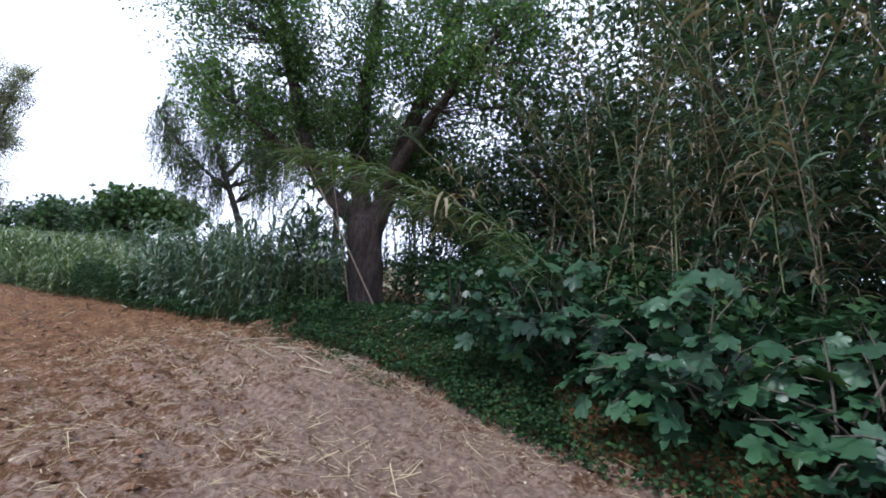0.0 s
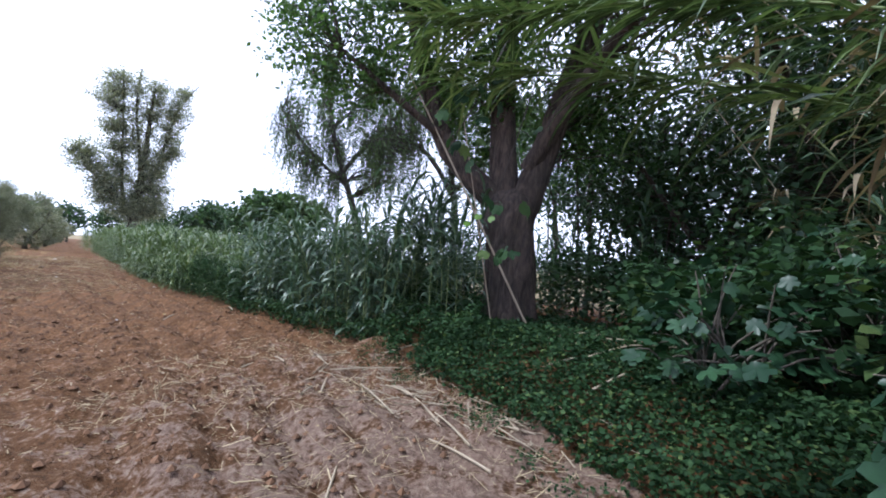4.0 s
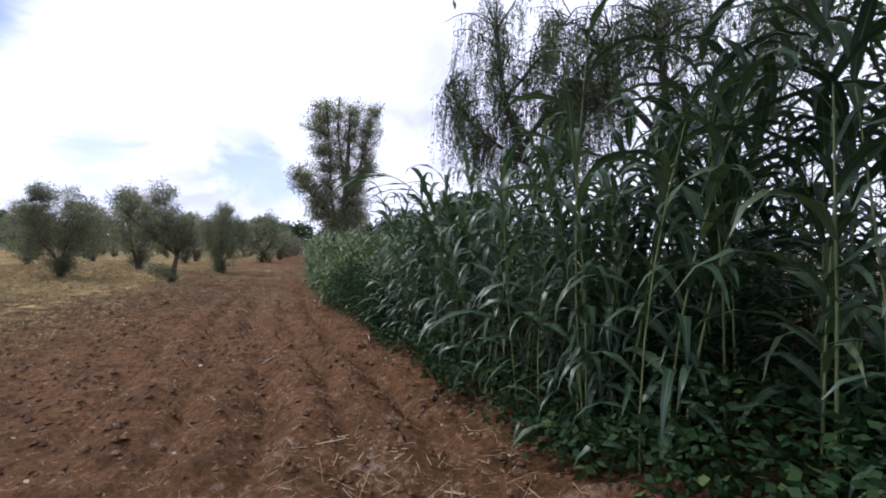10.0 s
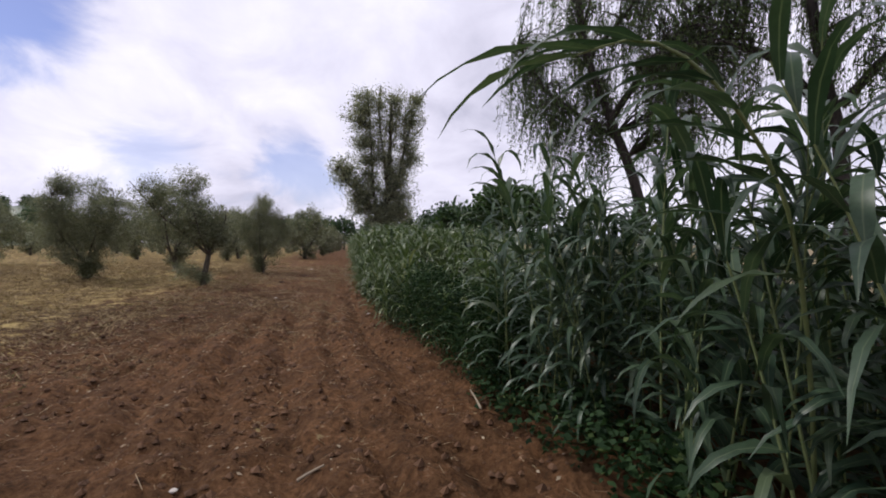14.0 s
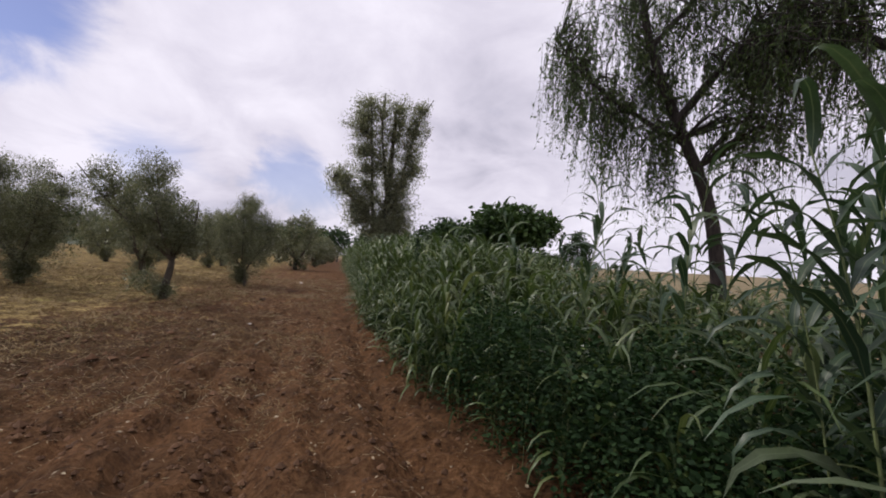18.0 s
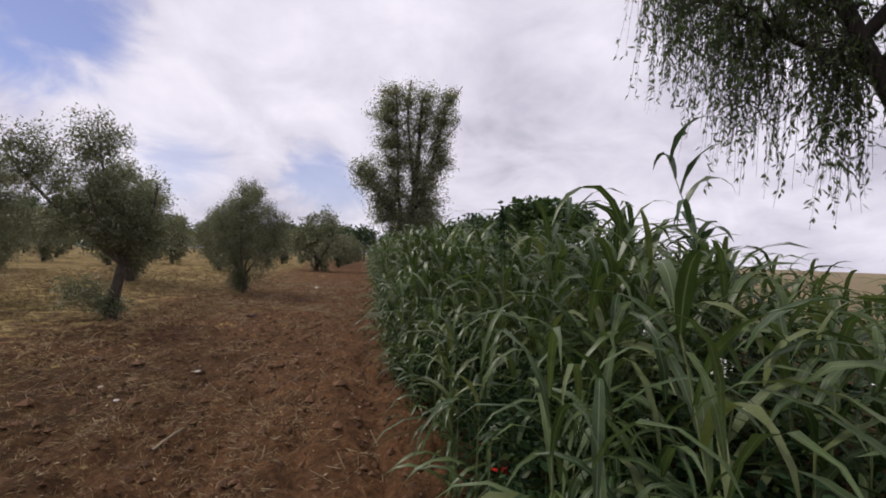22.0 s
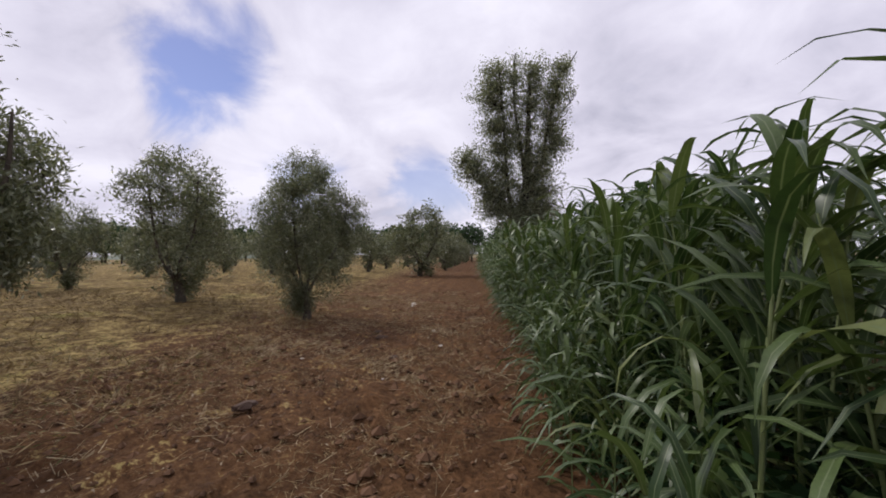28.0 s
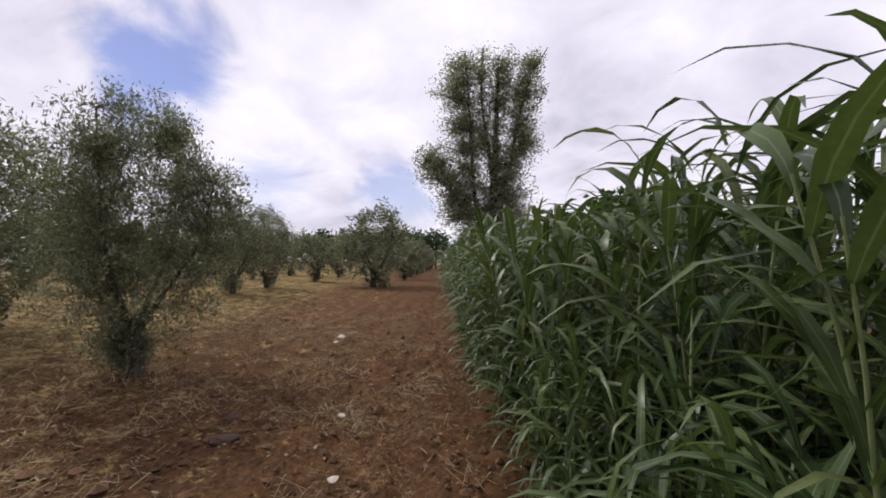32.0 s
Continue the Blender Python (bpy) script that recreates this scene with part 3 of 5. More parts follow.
def tree(name, label, category, at, limbs, twigs, leaves, bark, leaf_material, group="", sides=10, crown_label=""):
    """limbs: [(path, radii)], the first is the trunk; all in the tree's own space."""
    ob = thing(name, label, category, group, at)
    for n, (p, rad) in enumerate(limbs):
        v, f = tubes(p, np.array(rad), sides)
        if sides > 12:
            k, s = np.divmod(np.arange(len(v)), sides)
            lump = vnoise(s * 0.35, k * 0.16 + n * 7, 91) + 0.55 * vnoise(s * 0.9, k * 0.28, 92) - 0.78 + 0.30 * (vnoise(s * 1.0, k * 0.5 + n * 3, 93) - 0.5)
            v = v + (v - np.repeat(p, sides, 0)) * lump[:, None] * 0.24
        part("trunk" if n == 0 else "limb", make_mesh("trunk" if n == 0 else "limb", v, f, bark), ob)
    part("brushwood", make_mesh("brushwood", *twigs, bark), ob)["kind"] = "stuff"
    part("crown", make_mesh("crown", *leaves, leaf_material), ob, crown_label)
    return ob


# the old broad tree with a forked trunk on the bank
r = np.random.default_rng(11)
BASE = np.array([-2.15, 10.72, 0.42])
big = [limb([(0, 0, -0.2), (0.03, -0.02, 0.5), (0.0, 0.0, 1.5), (-0.05, -0.05, 2.0), (0.0, 0.0, 2.55)], 0.62, 0.44, 28)]
big[0] = (big[0][0], np.interp(np.linspace(0, 1, 28), [0, 0.12, 0.3, 0.75, 0.88, 1.0], [0.68, 0.52, 0.44, 0.43, 0.38, 0.10]))
big += [
    limb([(-0.05, 0, 1.85), (-0.28, 0, 2.3), (-0.72, -0.1, 2.68), (-1.35, -0.2, 3.4), (-1.75, -0.3, 4.7), (-2.2, -0.5, 6.3), (-2.6, -0.7, 8.2)], 0.26, 0.09, 14),
    limb([(0.02, 0, 1.6), (0.14, 0, 2.2), (0.4, 0.1, 3.1), (0.95, 0.1, 5.0), (1.6, 0.2, 6.8), (2.2, 0.2, 9.5)], 0.33, 0.10, 14),
    limb([(-0.04, 0.05, 1.6), (-0.14, 0.05, 2.2), (-0.3, 0.1, 3.4), (-0.35, 0.1, 5.4), (-0.2, 0.3, 7.5), (-0.3, 0.4, 10)], 0.30, 0.09, 12),
    limb([(0.2, 0, 2.9), (0.9, -0.5, 4.0), (1.9, -1.3, 5.2), (3.1, -1.9, 6.6)], 0.16, 0.05, 10),
    limb([(-1.2, -0.2, 3.3), (-2.0, -0.9, 3.9), (-2.9, -1.3, 4.6)], 0.08, 0.03, 8),
]
for k in (1, 2, 3):
    rad = big[k][1]
    big[k] = (big[k][0], rad * np.interp(np.arange(len(rad)), [0, 3], [0.55, 1.0]))
twigs, leaves = leafage(r, big, [
    (-3.0, -0.6, 6.8, 2.5, 2.2, 2.2, 150), (-3.0, -0.8, 4.8, 1.6, 1.5, 1.1, 80), (-0.3, -0.8, 5.6, 1.4, 1.4, 1.3, 90), (-0.7, -0.4, 4.5, 0.8, 0.7, 0.7, 30), (-1.2, -0.6, 7.4, 2.2, 2.0, 2.0, 90), (0.2, 0.4, 9.0, 3.4, 3.0, 2.6, 190),
    (2.6, 0.0, 7.6, 2.8, 2.6, 2.4, 150), (3.2, -1.8, 5.6, 1.8, 1.6, 1.5, 90), (0.6, 1.4, 5.0, 2.4, 1.6, 1.8, 120), (1.7, -0.8, 6.6, 1.6, 1.4, 1.4, 70), (-0.9, 0.6, 3.8, 1.0, 0.8, 0.8, 40), (1.6, 0.9, 4.2, 1.2, 1.0, 1.1, 50), (-4.7, -0.4, 7.6, 1.5, 1.4, 1.5, 60)],
    60, 0.17, 0.10, 0.55, 0.5, 0.014)
tree("broadleaf_tree", "old dark-barked forked broadleaf tree on the field bank", "tree", BASE, big, twigs, leaves, BARK, BROAD, sides=40)

# woodland behind the reed thicket
WOOD = [((3.4, 13.4), 8.5, 1), ((6.8, 9.6), 9.0, 2), ((5.6, 16.0), 9.5, 3), ((9.5, 5.5), 9.0, 4), ((0.8, 15.5), 6.8, 5), ((7.6, 2.2), 8.0, 6), ((1.8, 12.2), 4.6, 7), ((4.6, 10.4), 6.0, 8), ((9.6, 12.5), 9.5, 9), ((5.2, 7.4), 11.0, 10), ((8.2, 5.0), 11.0, 11), ((2.9, 10.8), 7.2, 12), ((6.6, 5.8), 5.2, 14)]
for (x, y), h, seed in WOOD:
    r = np.random.default_rng(20 + seed)
    L = [limb([(0, 0, -0.2), (0.1, 0, h * 0.2), (-0.1, 0.1, h * 0.4), (0.1, 0, h * 0.62)], 0.2, 0.1, 10)]
    for k in range(4):
        a = k * 1.6 + r.random()
        L.append(limb([(0, 0, h * 0.25), (math.cos(a) * 0.9, math.sin(a) * 0.9, h * 0.42), (math.cos(a) * 1.9, math.sin(a) * 1.9, h * 0.7)], 0.09, 0.03, 8))
    canopy = [(0, 0, h * 0.74, 4.0, 4.0, h * 0.22, 200), (-1.0, 0, h * 0.56, 2.8, 2.8, h * 0.14, 100)]
    tw, lv = leafage(r, L, canopy if h == 11.0 else [(0, 0, h * 0.68, 3.0, 3.0, h * 0.3, 200), (0, 0, h * 0.36, 2.7, 2.7, h * 0.2, 150), (0, 0, h * 0.14, 2.5, 2.5, h * 0.14, 110)], 15 if seed in (1, 5, 7, 12) else 30, 0.24, 0.15, 0.60, 0.3, 0.012, 0.15, every=5)
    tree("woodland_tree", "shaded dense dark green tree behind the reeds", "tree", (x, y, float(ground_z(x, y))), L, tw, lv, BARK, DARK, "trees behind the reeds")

for x, y, h, seed in ((-0.7, 14.4, 6.0, 1), (0.6, 13.2, 5.6, 2), (-1.6, 17.0, 7.0, 3)):
    r = np.random.default_rng(50 + seed)
    L = [limb([(0, 0, -0.2), (0.08, 0, h * 0.25), (-0.06, 0.1, h * 0.5), (0.1, 0, h * 0.8)], 0.09, 0.04, 10)]
    for k in range(5):
        a = k * 1.3 + r.random()
        o = (math.cos(a) * r.uniform(0.2, 0.7), math.sin(a) * r.uniform(0.2, 0.7))
        L.append(limb([(o[0], o[1], -0.2), (o[0] * 1.3, o[1] * 1.3, h * 0.3), (o[0] * 2.2, o[1] * 2.2, h * 0.65)], 0.04, 0.02, 8))
    tw, lv = leafage(r, L, [(0, 0, h * 0.70, 2.2, 2.0, h * 0.24, 64), (0, 0, h * 0.48, 1.8, 1.6, h * 0.13, 52), (0.2, 0, h * 0.2, 1.4, 1.3, h * 0.10, 26)], 34, 0.26, 0.13, 0.55, 0.5, 0.012, 0.1, every=5)
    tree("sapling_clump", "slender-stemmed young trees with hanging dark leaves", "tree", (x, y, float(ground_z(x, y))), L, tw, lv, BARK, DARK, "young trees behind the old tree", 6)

# weeping willows behind the crop
def willow(seed, at, trunk, tips, lobes, label):
    r = np.random.default_rng(seed)
    L = [trunk] + tips
    nodes = np.concatenate([p[len(p) // 3:] for p, _ in L])
    pts = []
    for cx, cy, cz, rx, ry, rz, n in lobes:
        pts.append(np.array([cx, cy, cz]) + unit(r.normal(size=(n, 3))) * (0.35 + 0.65 * r.random((n, 1)) ** 0.6) * [rx, ry, rz])
    sites = np.concatenate(pts)
    d = sites[:, None] - nodes[None]
    start = nodes[(np.linalg.norm(d, axis=-1) + np.maximum(-d[..., 2], 0)).argmin(1)]
    t = np.linspace(0, 1, 6)[None, :, None]
    span = np.linalg.norm(sites - start, axis=1)[:, None, None]
    up = start[:, None] * (1 - t) + sites[:, None] * t + np.sin(np.pi * t) * (UP * 0.16 * span + r.normal(size=(len(sites), 1, 3)) * 0.07 * span)
    tw = [tubes(up, np.broadcast_to(0.035 * np.linspace(1, 0.3, 6)[None], up.shape[:2]), 4)]
    m = len(sites) * 7
    fall = r.uniform(0.8, 3.2, m)
    which = np.repeat(np.arange(len(sites)), 7)
    k = r.integers(2, 6, m)
    top = up[which, k] + r.normal(size=(m, 3)) * 0.12
    drift = r.normal(size=(m, 1, 3)) * [0.22, 0.22, 0] + np.array([-0.10, 0.02, 0])
    hang = top[:, None] + t * drift + (np.sin(t * 1.2) * 0.12) * unit(r.normal(size=(m, 1, 3)) * [1, 1, 0]) - t ** 1.1 * fall[:, None, None] * UP
    tw.append(tubes(hang, np.broadcast_to(0.007 * np.linspace(1, 0.4, 6)[None], hang.shape[:2]), 3))
    per = 15
    w2 = np.repeat(np.arange(m), per)
    s = r.random(len(w2)) * 4.99
    k2 = s.astype(int)
    f = (s - k2)[:, None]
    c = hang[w2, k2] * (1 - f) + hang[w2, k2 + 1] * f
    dirs = r.normal(size=(len(c), 3)) * 0.6 - UP
    lv = kites(c + r.normal(size=c.shape) * 0.03, dirs, r.normal(size=c.shape), r.uniform(0.12, 0.21, len(c)), r.uniform(0.034, 0.055, len(c)))
    a, b = joined(tw)
    return tree("willow_tree", label, "tree", at, L, (a, b), lv, BARK_W, WILLOW, "willows behind the crop", 9)


willow(31, (-12.2, 25.0, 0.0), limb([(0, 0, -0.2), (-0.1, 0, 2.0), (-0.45, -0.1, 4.0), (-1.3, -0.3, 6.4), (-2.1, -0.5, 9.0), (-2.5, -0.5, 12.0)], 0.23, 0.10, 14), [
    limb([(-1.2, -0.3, 6.2), (-0.2, -0.3, 7.4), (1.0, -0.2, 8.6), (2.6, 0, 10.6)], 0.14, 0.05, 9),
    limb([(-0.9, -0.2, 5.4), (-2.2, -0.6, 6.4), (-3.9, -0.8, 8.0), (-5.0, -1, 9.6)], 0.10, 0.03, 9),
    limb([(-2.0, -0.5, 8.6), (-1.0, 0.6, 10.4), (0.4, 1.2, 12.4)], 0.10, 0.03, 8)],
    [(-3.4, -0.9, 9.0, 2.0, 2.0, 1.8, 56), (-2.0, -0.5, 11.4, 3.2, 3.0, 2.4, 80), (1.6, 0.0, 10.4, 2.6, 2.6, 2.0, 70), (-1.2, 0.3, 8.2, 2.0, 2.0, 1.2, 40), (2.0, -0.4, 7.4, 1.8, 1.6, 1.0, 44), (-3.0, -1.6, 6.8, 1.0, 1.0, 0.6, 22), (1.4, 1.0, 6.2, 0.9, 0.9, 0.5, 20), (-1.7, -1.3, 5.6, 0.7, 0.7, 0.5, 14)],
    "tall weeping willow with a leaning dark trunk")
willow(32, (-7.2, 26.0, 0.0), limb([(0, 0, -0.2), (0.1, 0, 2.2), (0.0, 0, 4.6), (-0.5, 0, 7.4), (-0.9, 0.2, 11.0)], 0.26, 0.11, 14), [
    limb([(0, 0, 5.0), (-1.6, -0.3, 7.4), (-3.2, -0.5, 8.2), (-4.4, -0.7, 7.6)], 0.16, 0.05, 10),
    limb([(0, 0, 5.6), (1.5, -0.3, 7.4), (3.4, -0.4, 9.6)], 0.15, 0.05, 9)],
    [(-3.4, -0.5, 8.8, 2.0, 2.0, 1.4, 46), (-0.6, 0, 11.2, 3.0, 3.0, 2.0, 80), (3.0, -0.3, 9.6, 2.6, 2.6, 2.2, 70), (1.0, -0.6, 7.6, 2.2, 1.8, 1.2, 34)],
    "weeping willow with arching limbs and hanging strands")

# the tall poplar at the end of the crop
r = np.random.default_rng(41)
# own axes: x to the right as seen from the field, y away
px, py = np.array([0.63, 0.777, 0]), np.array([-0.777, 0.63, 0])


def turned(pts):
    return [tuple(px * a + py * b + UP * c) for a, b, c in pts]


pop = [limb(turned([(0, 0, -0.3), (0.2, 0, 4), (0.6, 0, 9), (0.9, 0.2, 15), (1.2, 0, 22)]), 0.75, 0.15, 14),
       limb(turned([(0.1, 0, 3.5), (-1.2, 0.3, 7.5), (-1.6, 0.2, 12), (-2.0, 0, 19), (-2.4, 0, 24)]), 0.28, 0.05, 12),
       limb(turned([(0.4, 0, 6.5), (2.2, -0.3, 11), (3.2, 0, 16), (4.6, 0.2, 21), (6.4, 0, 24.2)]), 0.26, 0.05, 12),
       limb(turned([(0.1, 0, 4.0), (-2.6, -0.3, 7.6), (-5.4, 0, 10.5)]), 0.26, 0.06, 9),
       limb(turned([(0.6, 0, 9), (0.1, 0.5, 14), (-0.6, 0.2, 19), (-0.4, 0, 24.6)]), 0.26, 0.07, 10),
       limb(turned([(2.0, 0, 13), (3.8, 0, 16.4), (6.2, 0, 19.2)]), 0.09, 0.03, 8),
       limb(turned([(0.1, 0, 4.6), (-3.4, 0.3, 9.0), (-7.8, 0, 12.6)]), 0.2, 0.05, 9)]
lob = [(-5.0, 0, 11.6, 3.3, 3.0, 2.8, 110), (-2.6, 0, 9.0, 2.8, 2.8, 3.0, 90), (-0.6, 0, 6.6, 2.4, 2.4, 2.0, 50), (2.4, 0, 10.0, 2.0, 2.2, 4.6, 110), (3.2, 0, 16.0, 1.7, 2.0, 3.0, 50),
       (-3.6, 0, 19.8, 2.9, 2.8, 2.4, 100), (-1.0, 0, 22.0, 2.8, 2.8, 2.6, 90), (2.4, 0, 21.4, 2.2, 2.4, 3.2, 80), (4.8, 0, 22.8, 1.5, 1.6, 1.6, 30), (-0.7, 0, 15.6, 2.6, 2.6, 3.2, 90), (-2.2, 0, 13.4, 2.4, 2.4, 2.4, 60), (1.0, 0, 12.5, 3.0, 3.0, 4.2, 130), (1.2, 0, 18.6, 3.4, 3.0, 3.4, 130), (0.4, 0, 6.4, 2.6, 2.6, 3.2, 90), (-2.6, 0, 17.0, 2.4, 2.4, 2.8, 60), (4.2, 0, 19.4, 2.0, 2.0, 3.2, 80), (3.4, 0, 8.0, 2.2, 2.2, 3.6, 90), (1.5, 0, 5.5, 2.4, 2.4, 2.6, 60), (-3.4, 0, 15.5, 2.4, 2.4, 2.6, 60), (4.4, 0, 14.0, 1.8, 2.0, 3.0, 60)]
lob += [(-3.8, 0, 8.2, 2.6, 2.6, 2.2, 60), (-5.6, 0, 12.2, 2.2, 2.2, 1.6, 40), (-3.0, 0, 11.0, 2.4, 2.4, 2.2, 40), (-3.2, 0, 22.4, 2.0, 2.0, 1.8, 40), (-1.2, 0, 5.2, 2.8, 2.4, 2.0, 60), (3.0, 0, 12.4, 1.6, 1.8, 2.6, 40), (-3.4, 0, 6.4, 2.6, 2.4, 1.8, 60), (2.4, 0, 6.0, 2.0, 2.0, 2.4, 60), (-0.8, 0, 9.4, 2.6, 2.4, 2.4, 60)]
lob = [(*q[:6], int(q[6] * 1.7)) for q in lob]
lob = [(*(px * a + py * b + UP * c), (rx + ry) / 2, (rx + ry) / 2, rz, n) for a, b, c, rx, ry, rz, n in lob]
tw, lv = leafage(r, pop, lob, 22, 0.34, 0.22, 0.62, 0.1, 0.022, 0.0, every=5)
tree("poplar_tree", "tall poplar with an open, two-tiered grey-green crown", "tree", (-57.6, 48.0, 0), pop, tw, lv, BARK_W, POPLAR)

# the olive grove: a few grown forms, set out in rows
def olive(seed, height, n_sites, per, leaf, every=1, open_foot=False):
    r = np.random.default_rng(seed)
    lean = r.uniform(-0.2, 0.2, 2)
    L = [limb([(0, 0, -0.15), (0.02, 0, 0.25), (lean[0] * 0.5, lean[1] * 0.5, 0.62), (lean[0], lean[1], 0.9)], 0.14, 0.09, 8)]
    tops, a0 = [], r.random() * 6
    for k in range(4):
        a = a0 + k * 1.57 + r.uniform(-0.4, 0.4)
        reach, h = r.uniform(0.7, 1.3), height * r.uniform(0.62, 0.86)
        c, s = math.cos(a), math.sin(a)
        L.append(limb([(lean[0] * 0.7, lean[1] * 0.7, 0.6), (lean[0] + c * reach * 0.35, lean[1] + s * reach * 0.35, 1.25), (c * reach * 0.8, s * reach * 0.8, height * 0.45), (c * reach, s * reach, h)], 0.055, 0.014, 9))
        tops.append((c * reach, s * reach, h))
    low = 0.58 if open_foot else 0.46
    lobes = [(0, 0, height * low, 1.8, 1.8, height * (0.30 if open_foot else 0.40), int(n_sites * 0.62)), (0, 0, height * 0.8, 0.95, 0.95, height * 0.2, int(n_sites * 0.13))]
    for x, y, z in tops:
        lobes.append((x * 1.1, y * 1.1, z * 0.84, 0.8, 0.8, 0.75, int(n_sites * 0.085)))
    q = tops[r.integers(4)]
    lobes.append((q[0] * 0.6, q[1] * 0.6, height * 0.9, 0.5, 0.5, height * 0.12, int(n_sites * 0.07)))
    b = r.uniform(-0.3, 0.3, 2) if not open_foot else np.array([0.05, -0.55])
    lobes.append((b[0], b[1], 0.52, 0.5, 0.5, 0.5, int(n_sites * 0.10)))
    if open_foot:
        fork = (0.04, 0.05, 1.15)
        L = [limb([(-0.08, -0.1, -0.15), (-0.06, -0.06, 0.4), (0.02, 0.0, 0.8), fork], 0.12, 0.085, 10)]
        for q in (((-0.5, -0.72, 2.04), (-0.89, -1.27, 2.59), (-1.45, -2.1, 3.8)), ((-0.1, -0.1, 2.2), (-0.2, -0.3, 3.0), (-0.3, -0.45, 4.1)), ((0.2, 0.3, 1.8), (0.38, 0.5, 2.3), (0.42, 0.55, 2.9)), ((-0.35, 0.2, 1.8), (-0.7, 0.5, 2.5)), ((0.35, -0.3, 1.8), (0.7, -0.6, 2.6))):
            L.append(limb([fork, *q], 0.05, 0.012, 9))
        lobes = [(-0.95, -1.35, 3.3, 0.85, 0.9, 0.85, 95), (-0.3, -0.45, 3.55, 0.75, 0.75, 0.8, 70), (-0.08, -0.12, 2.25, 0.95, 0.95, 0.9, 270), (0.26, 0.37, 1.75, 0.5, 0.5, 0.45, 70), (-0.3, -0.4, 2.6, 0.9, 0.9, 0.7, 70), (-0.55, -0.75, 0.5, 0.45, 0.5, 0.42, 26), (-0.1, -0.15, 0.3, 0.3, 0.3, 0.22, 30)]
    tw, lv = leafage(r, L, lobes, per, 0.085, leaf, 0.28, -0.2, 0.006, 0.12, skip=0.0, every=every)
    return tree("olive_tree", "grey-green olive tree, low forked trunk with bushy suckers", "olive tree", (0, 0, -200), L, tw, lv, BARK_O, OLIVE, "olive trees of the grove")


close_forms = [olive(60 + k, h, 800, 58, 0.082, 2, k == 0) for k, h in enumerate((4.7, 4.6, 4.9))]
near_forms = [olive(64 + k, h, 460, 34, 0.115, 5) for k, h in enumerate((4.7, 4.4, 4.9))]
far_forms = [olive(70 + k, h, 200, 20, 0.22, 5) for k, h in enumerate((4.3, 4.7, 3.9))]
r = np.random.default_rng(5)
ROW, COL, FIRST = np.array([-6.25, 4.42]), np.array([1.3, -7.8]), np.array([-23.9, 14.17])
used = set()


def place(form, x, y, turn, size):
    wide = size if form is close_forms[0] else size * (0.86 if abs(x + 29.2) < 0.1 else 1.5 if abs(x + 47.0) < 0.01 else 1.22 if abs(x + 33.9) < 0.1 else 1.12)
    m = pose(x, y, float(ground_z(x, y)), 0, 0, turn) @ Matrix.Diagonal((wide, wide, size, 1))
    if form in used:
        ob = copy_thing(form, Matrix.Identity(4))
    else:
        ob = form
        used.add(form)
    ob.matrix_basis = m
    return ob


for j in range(0, 9):
    for i in range(-1, 11):
        at = FIRST + i * ROW + j * COL + r.uniform(-0.35, 0.35, 2) * (0 if (i, j) in ((0, 0), (1, 0), (4, 0), (0, 1), (1, 1)) else 1)
        if (i, j) == (1, 0):
            at = np.array([-29.2, 18.45])
        if (i, j) == (2, 1):
            at = np.array([-33.9, 15.6])
        if (i, j) == (3, 1):
            at = np.array([-43.6, 21.6])
        if (i, j) == (4, 0):
            at = np.array([-47.0, 30.1])
        if (i, j) == (1, 1):
            at = np.array([-28.4, 11.2])
        turn, size, pick = r.uniform(0, 360), r.uniform(0.84, 0.99), r.integers(3)
        if i < 0 and j < 2 or (j == 0 and i in (2, 3)) or (i + j > 9 and r.random() < 0.25) or (j > 4 and i < 1):
            continue
        away = math.hypot(at[0] + 19, at[1] - 15)
        if (i, j) == (0, 0):
            pick, size, turn = 0, 1.0, 0
        elif (i, j) in ((1, 0), (4, 0)):
            pick, size = 1, (0.92 if i == 1 else 1.12)
        elif (i, j) == (2, 1):
            pick, size = 2, 1.0
        elif away < 13.5:
            pick = 1 + pick % 2
        place((close_forms if away < 13.5 else near_forms if away < 30 else far_forms)[pick], at[0], at[1], turn, size)

# distant trees
def far_tree(seed, label, h, w, mat, low=0.25, flat_top=False):
    r = np.random.default_rng(seed)
    L = [limb([(0, 0, -0.3), (0.1, 0, h * 0.3), (0, 0.1, h * 0.6)], 0.03 * h, 0.012 * h, 6)]
    if flat_top:
        lobes = [(w * 0.25 * math.cos(k * 1.05), w * 0.25 * math.sin(k * 1.05), h * 0.70, w * 0.3, w * 0.3, h * 0.24, 90) for k in range(6)] + [(0, 0, h * 0.76, w * 0.32, w * 0.32, h * 0.24, 110)]
    else:
        lobes = [(0, 0, h * (0.5 + low * 0.5), w * 0.5, w * 0.5, h * (0.5 - low * 0.5), 170)]
    tw, lv = leafage(r, L, lobes, 7, 0.05 * w, 0.055 * (w + h) * 0.75, 0.7, 0.1, 0.02, 0.5, every=5)
    return tree("distant_tree", label, "tree", (0, 0, -200), L, tw, lv, BARK_W, mat, "distant trees", 6)


stone_pine = far_tree(81, "distant dome-shaped stone pine", 16.0, 19.0, PINE, flat_top=True)
round_tree = far_tree(82, "distant dark round tree", 11.0, 11.0, DARK)
cypress = far_tree(83, "distant dark pointed cypress", 13.0, 5.5, DARK, 0.05)


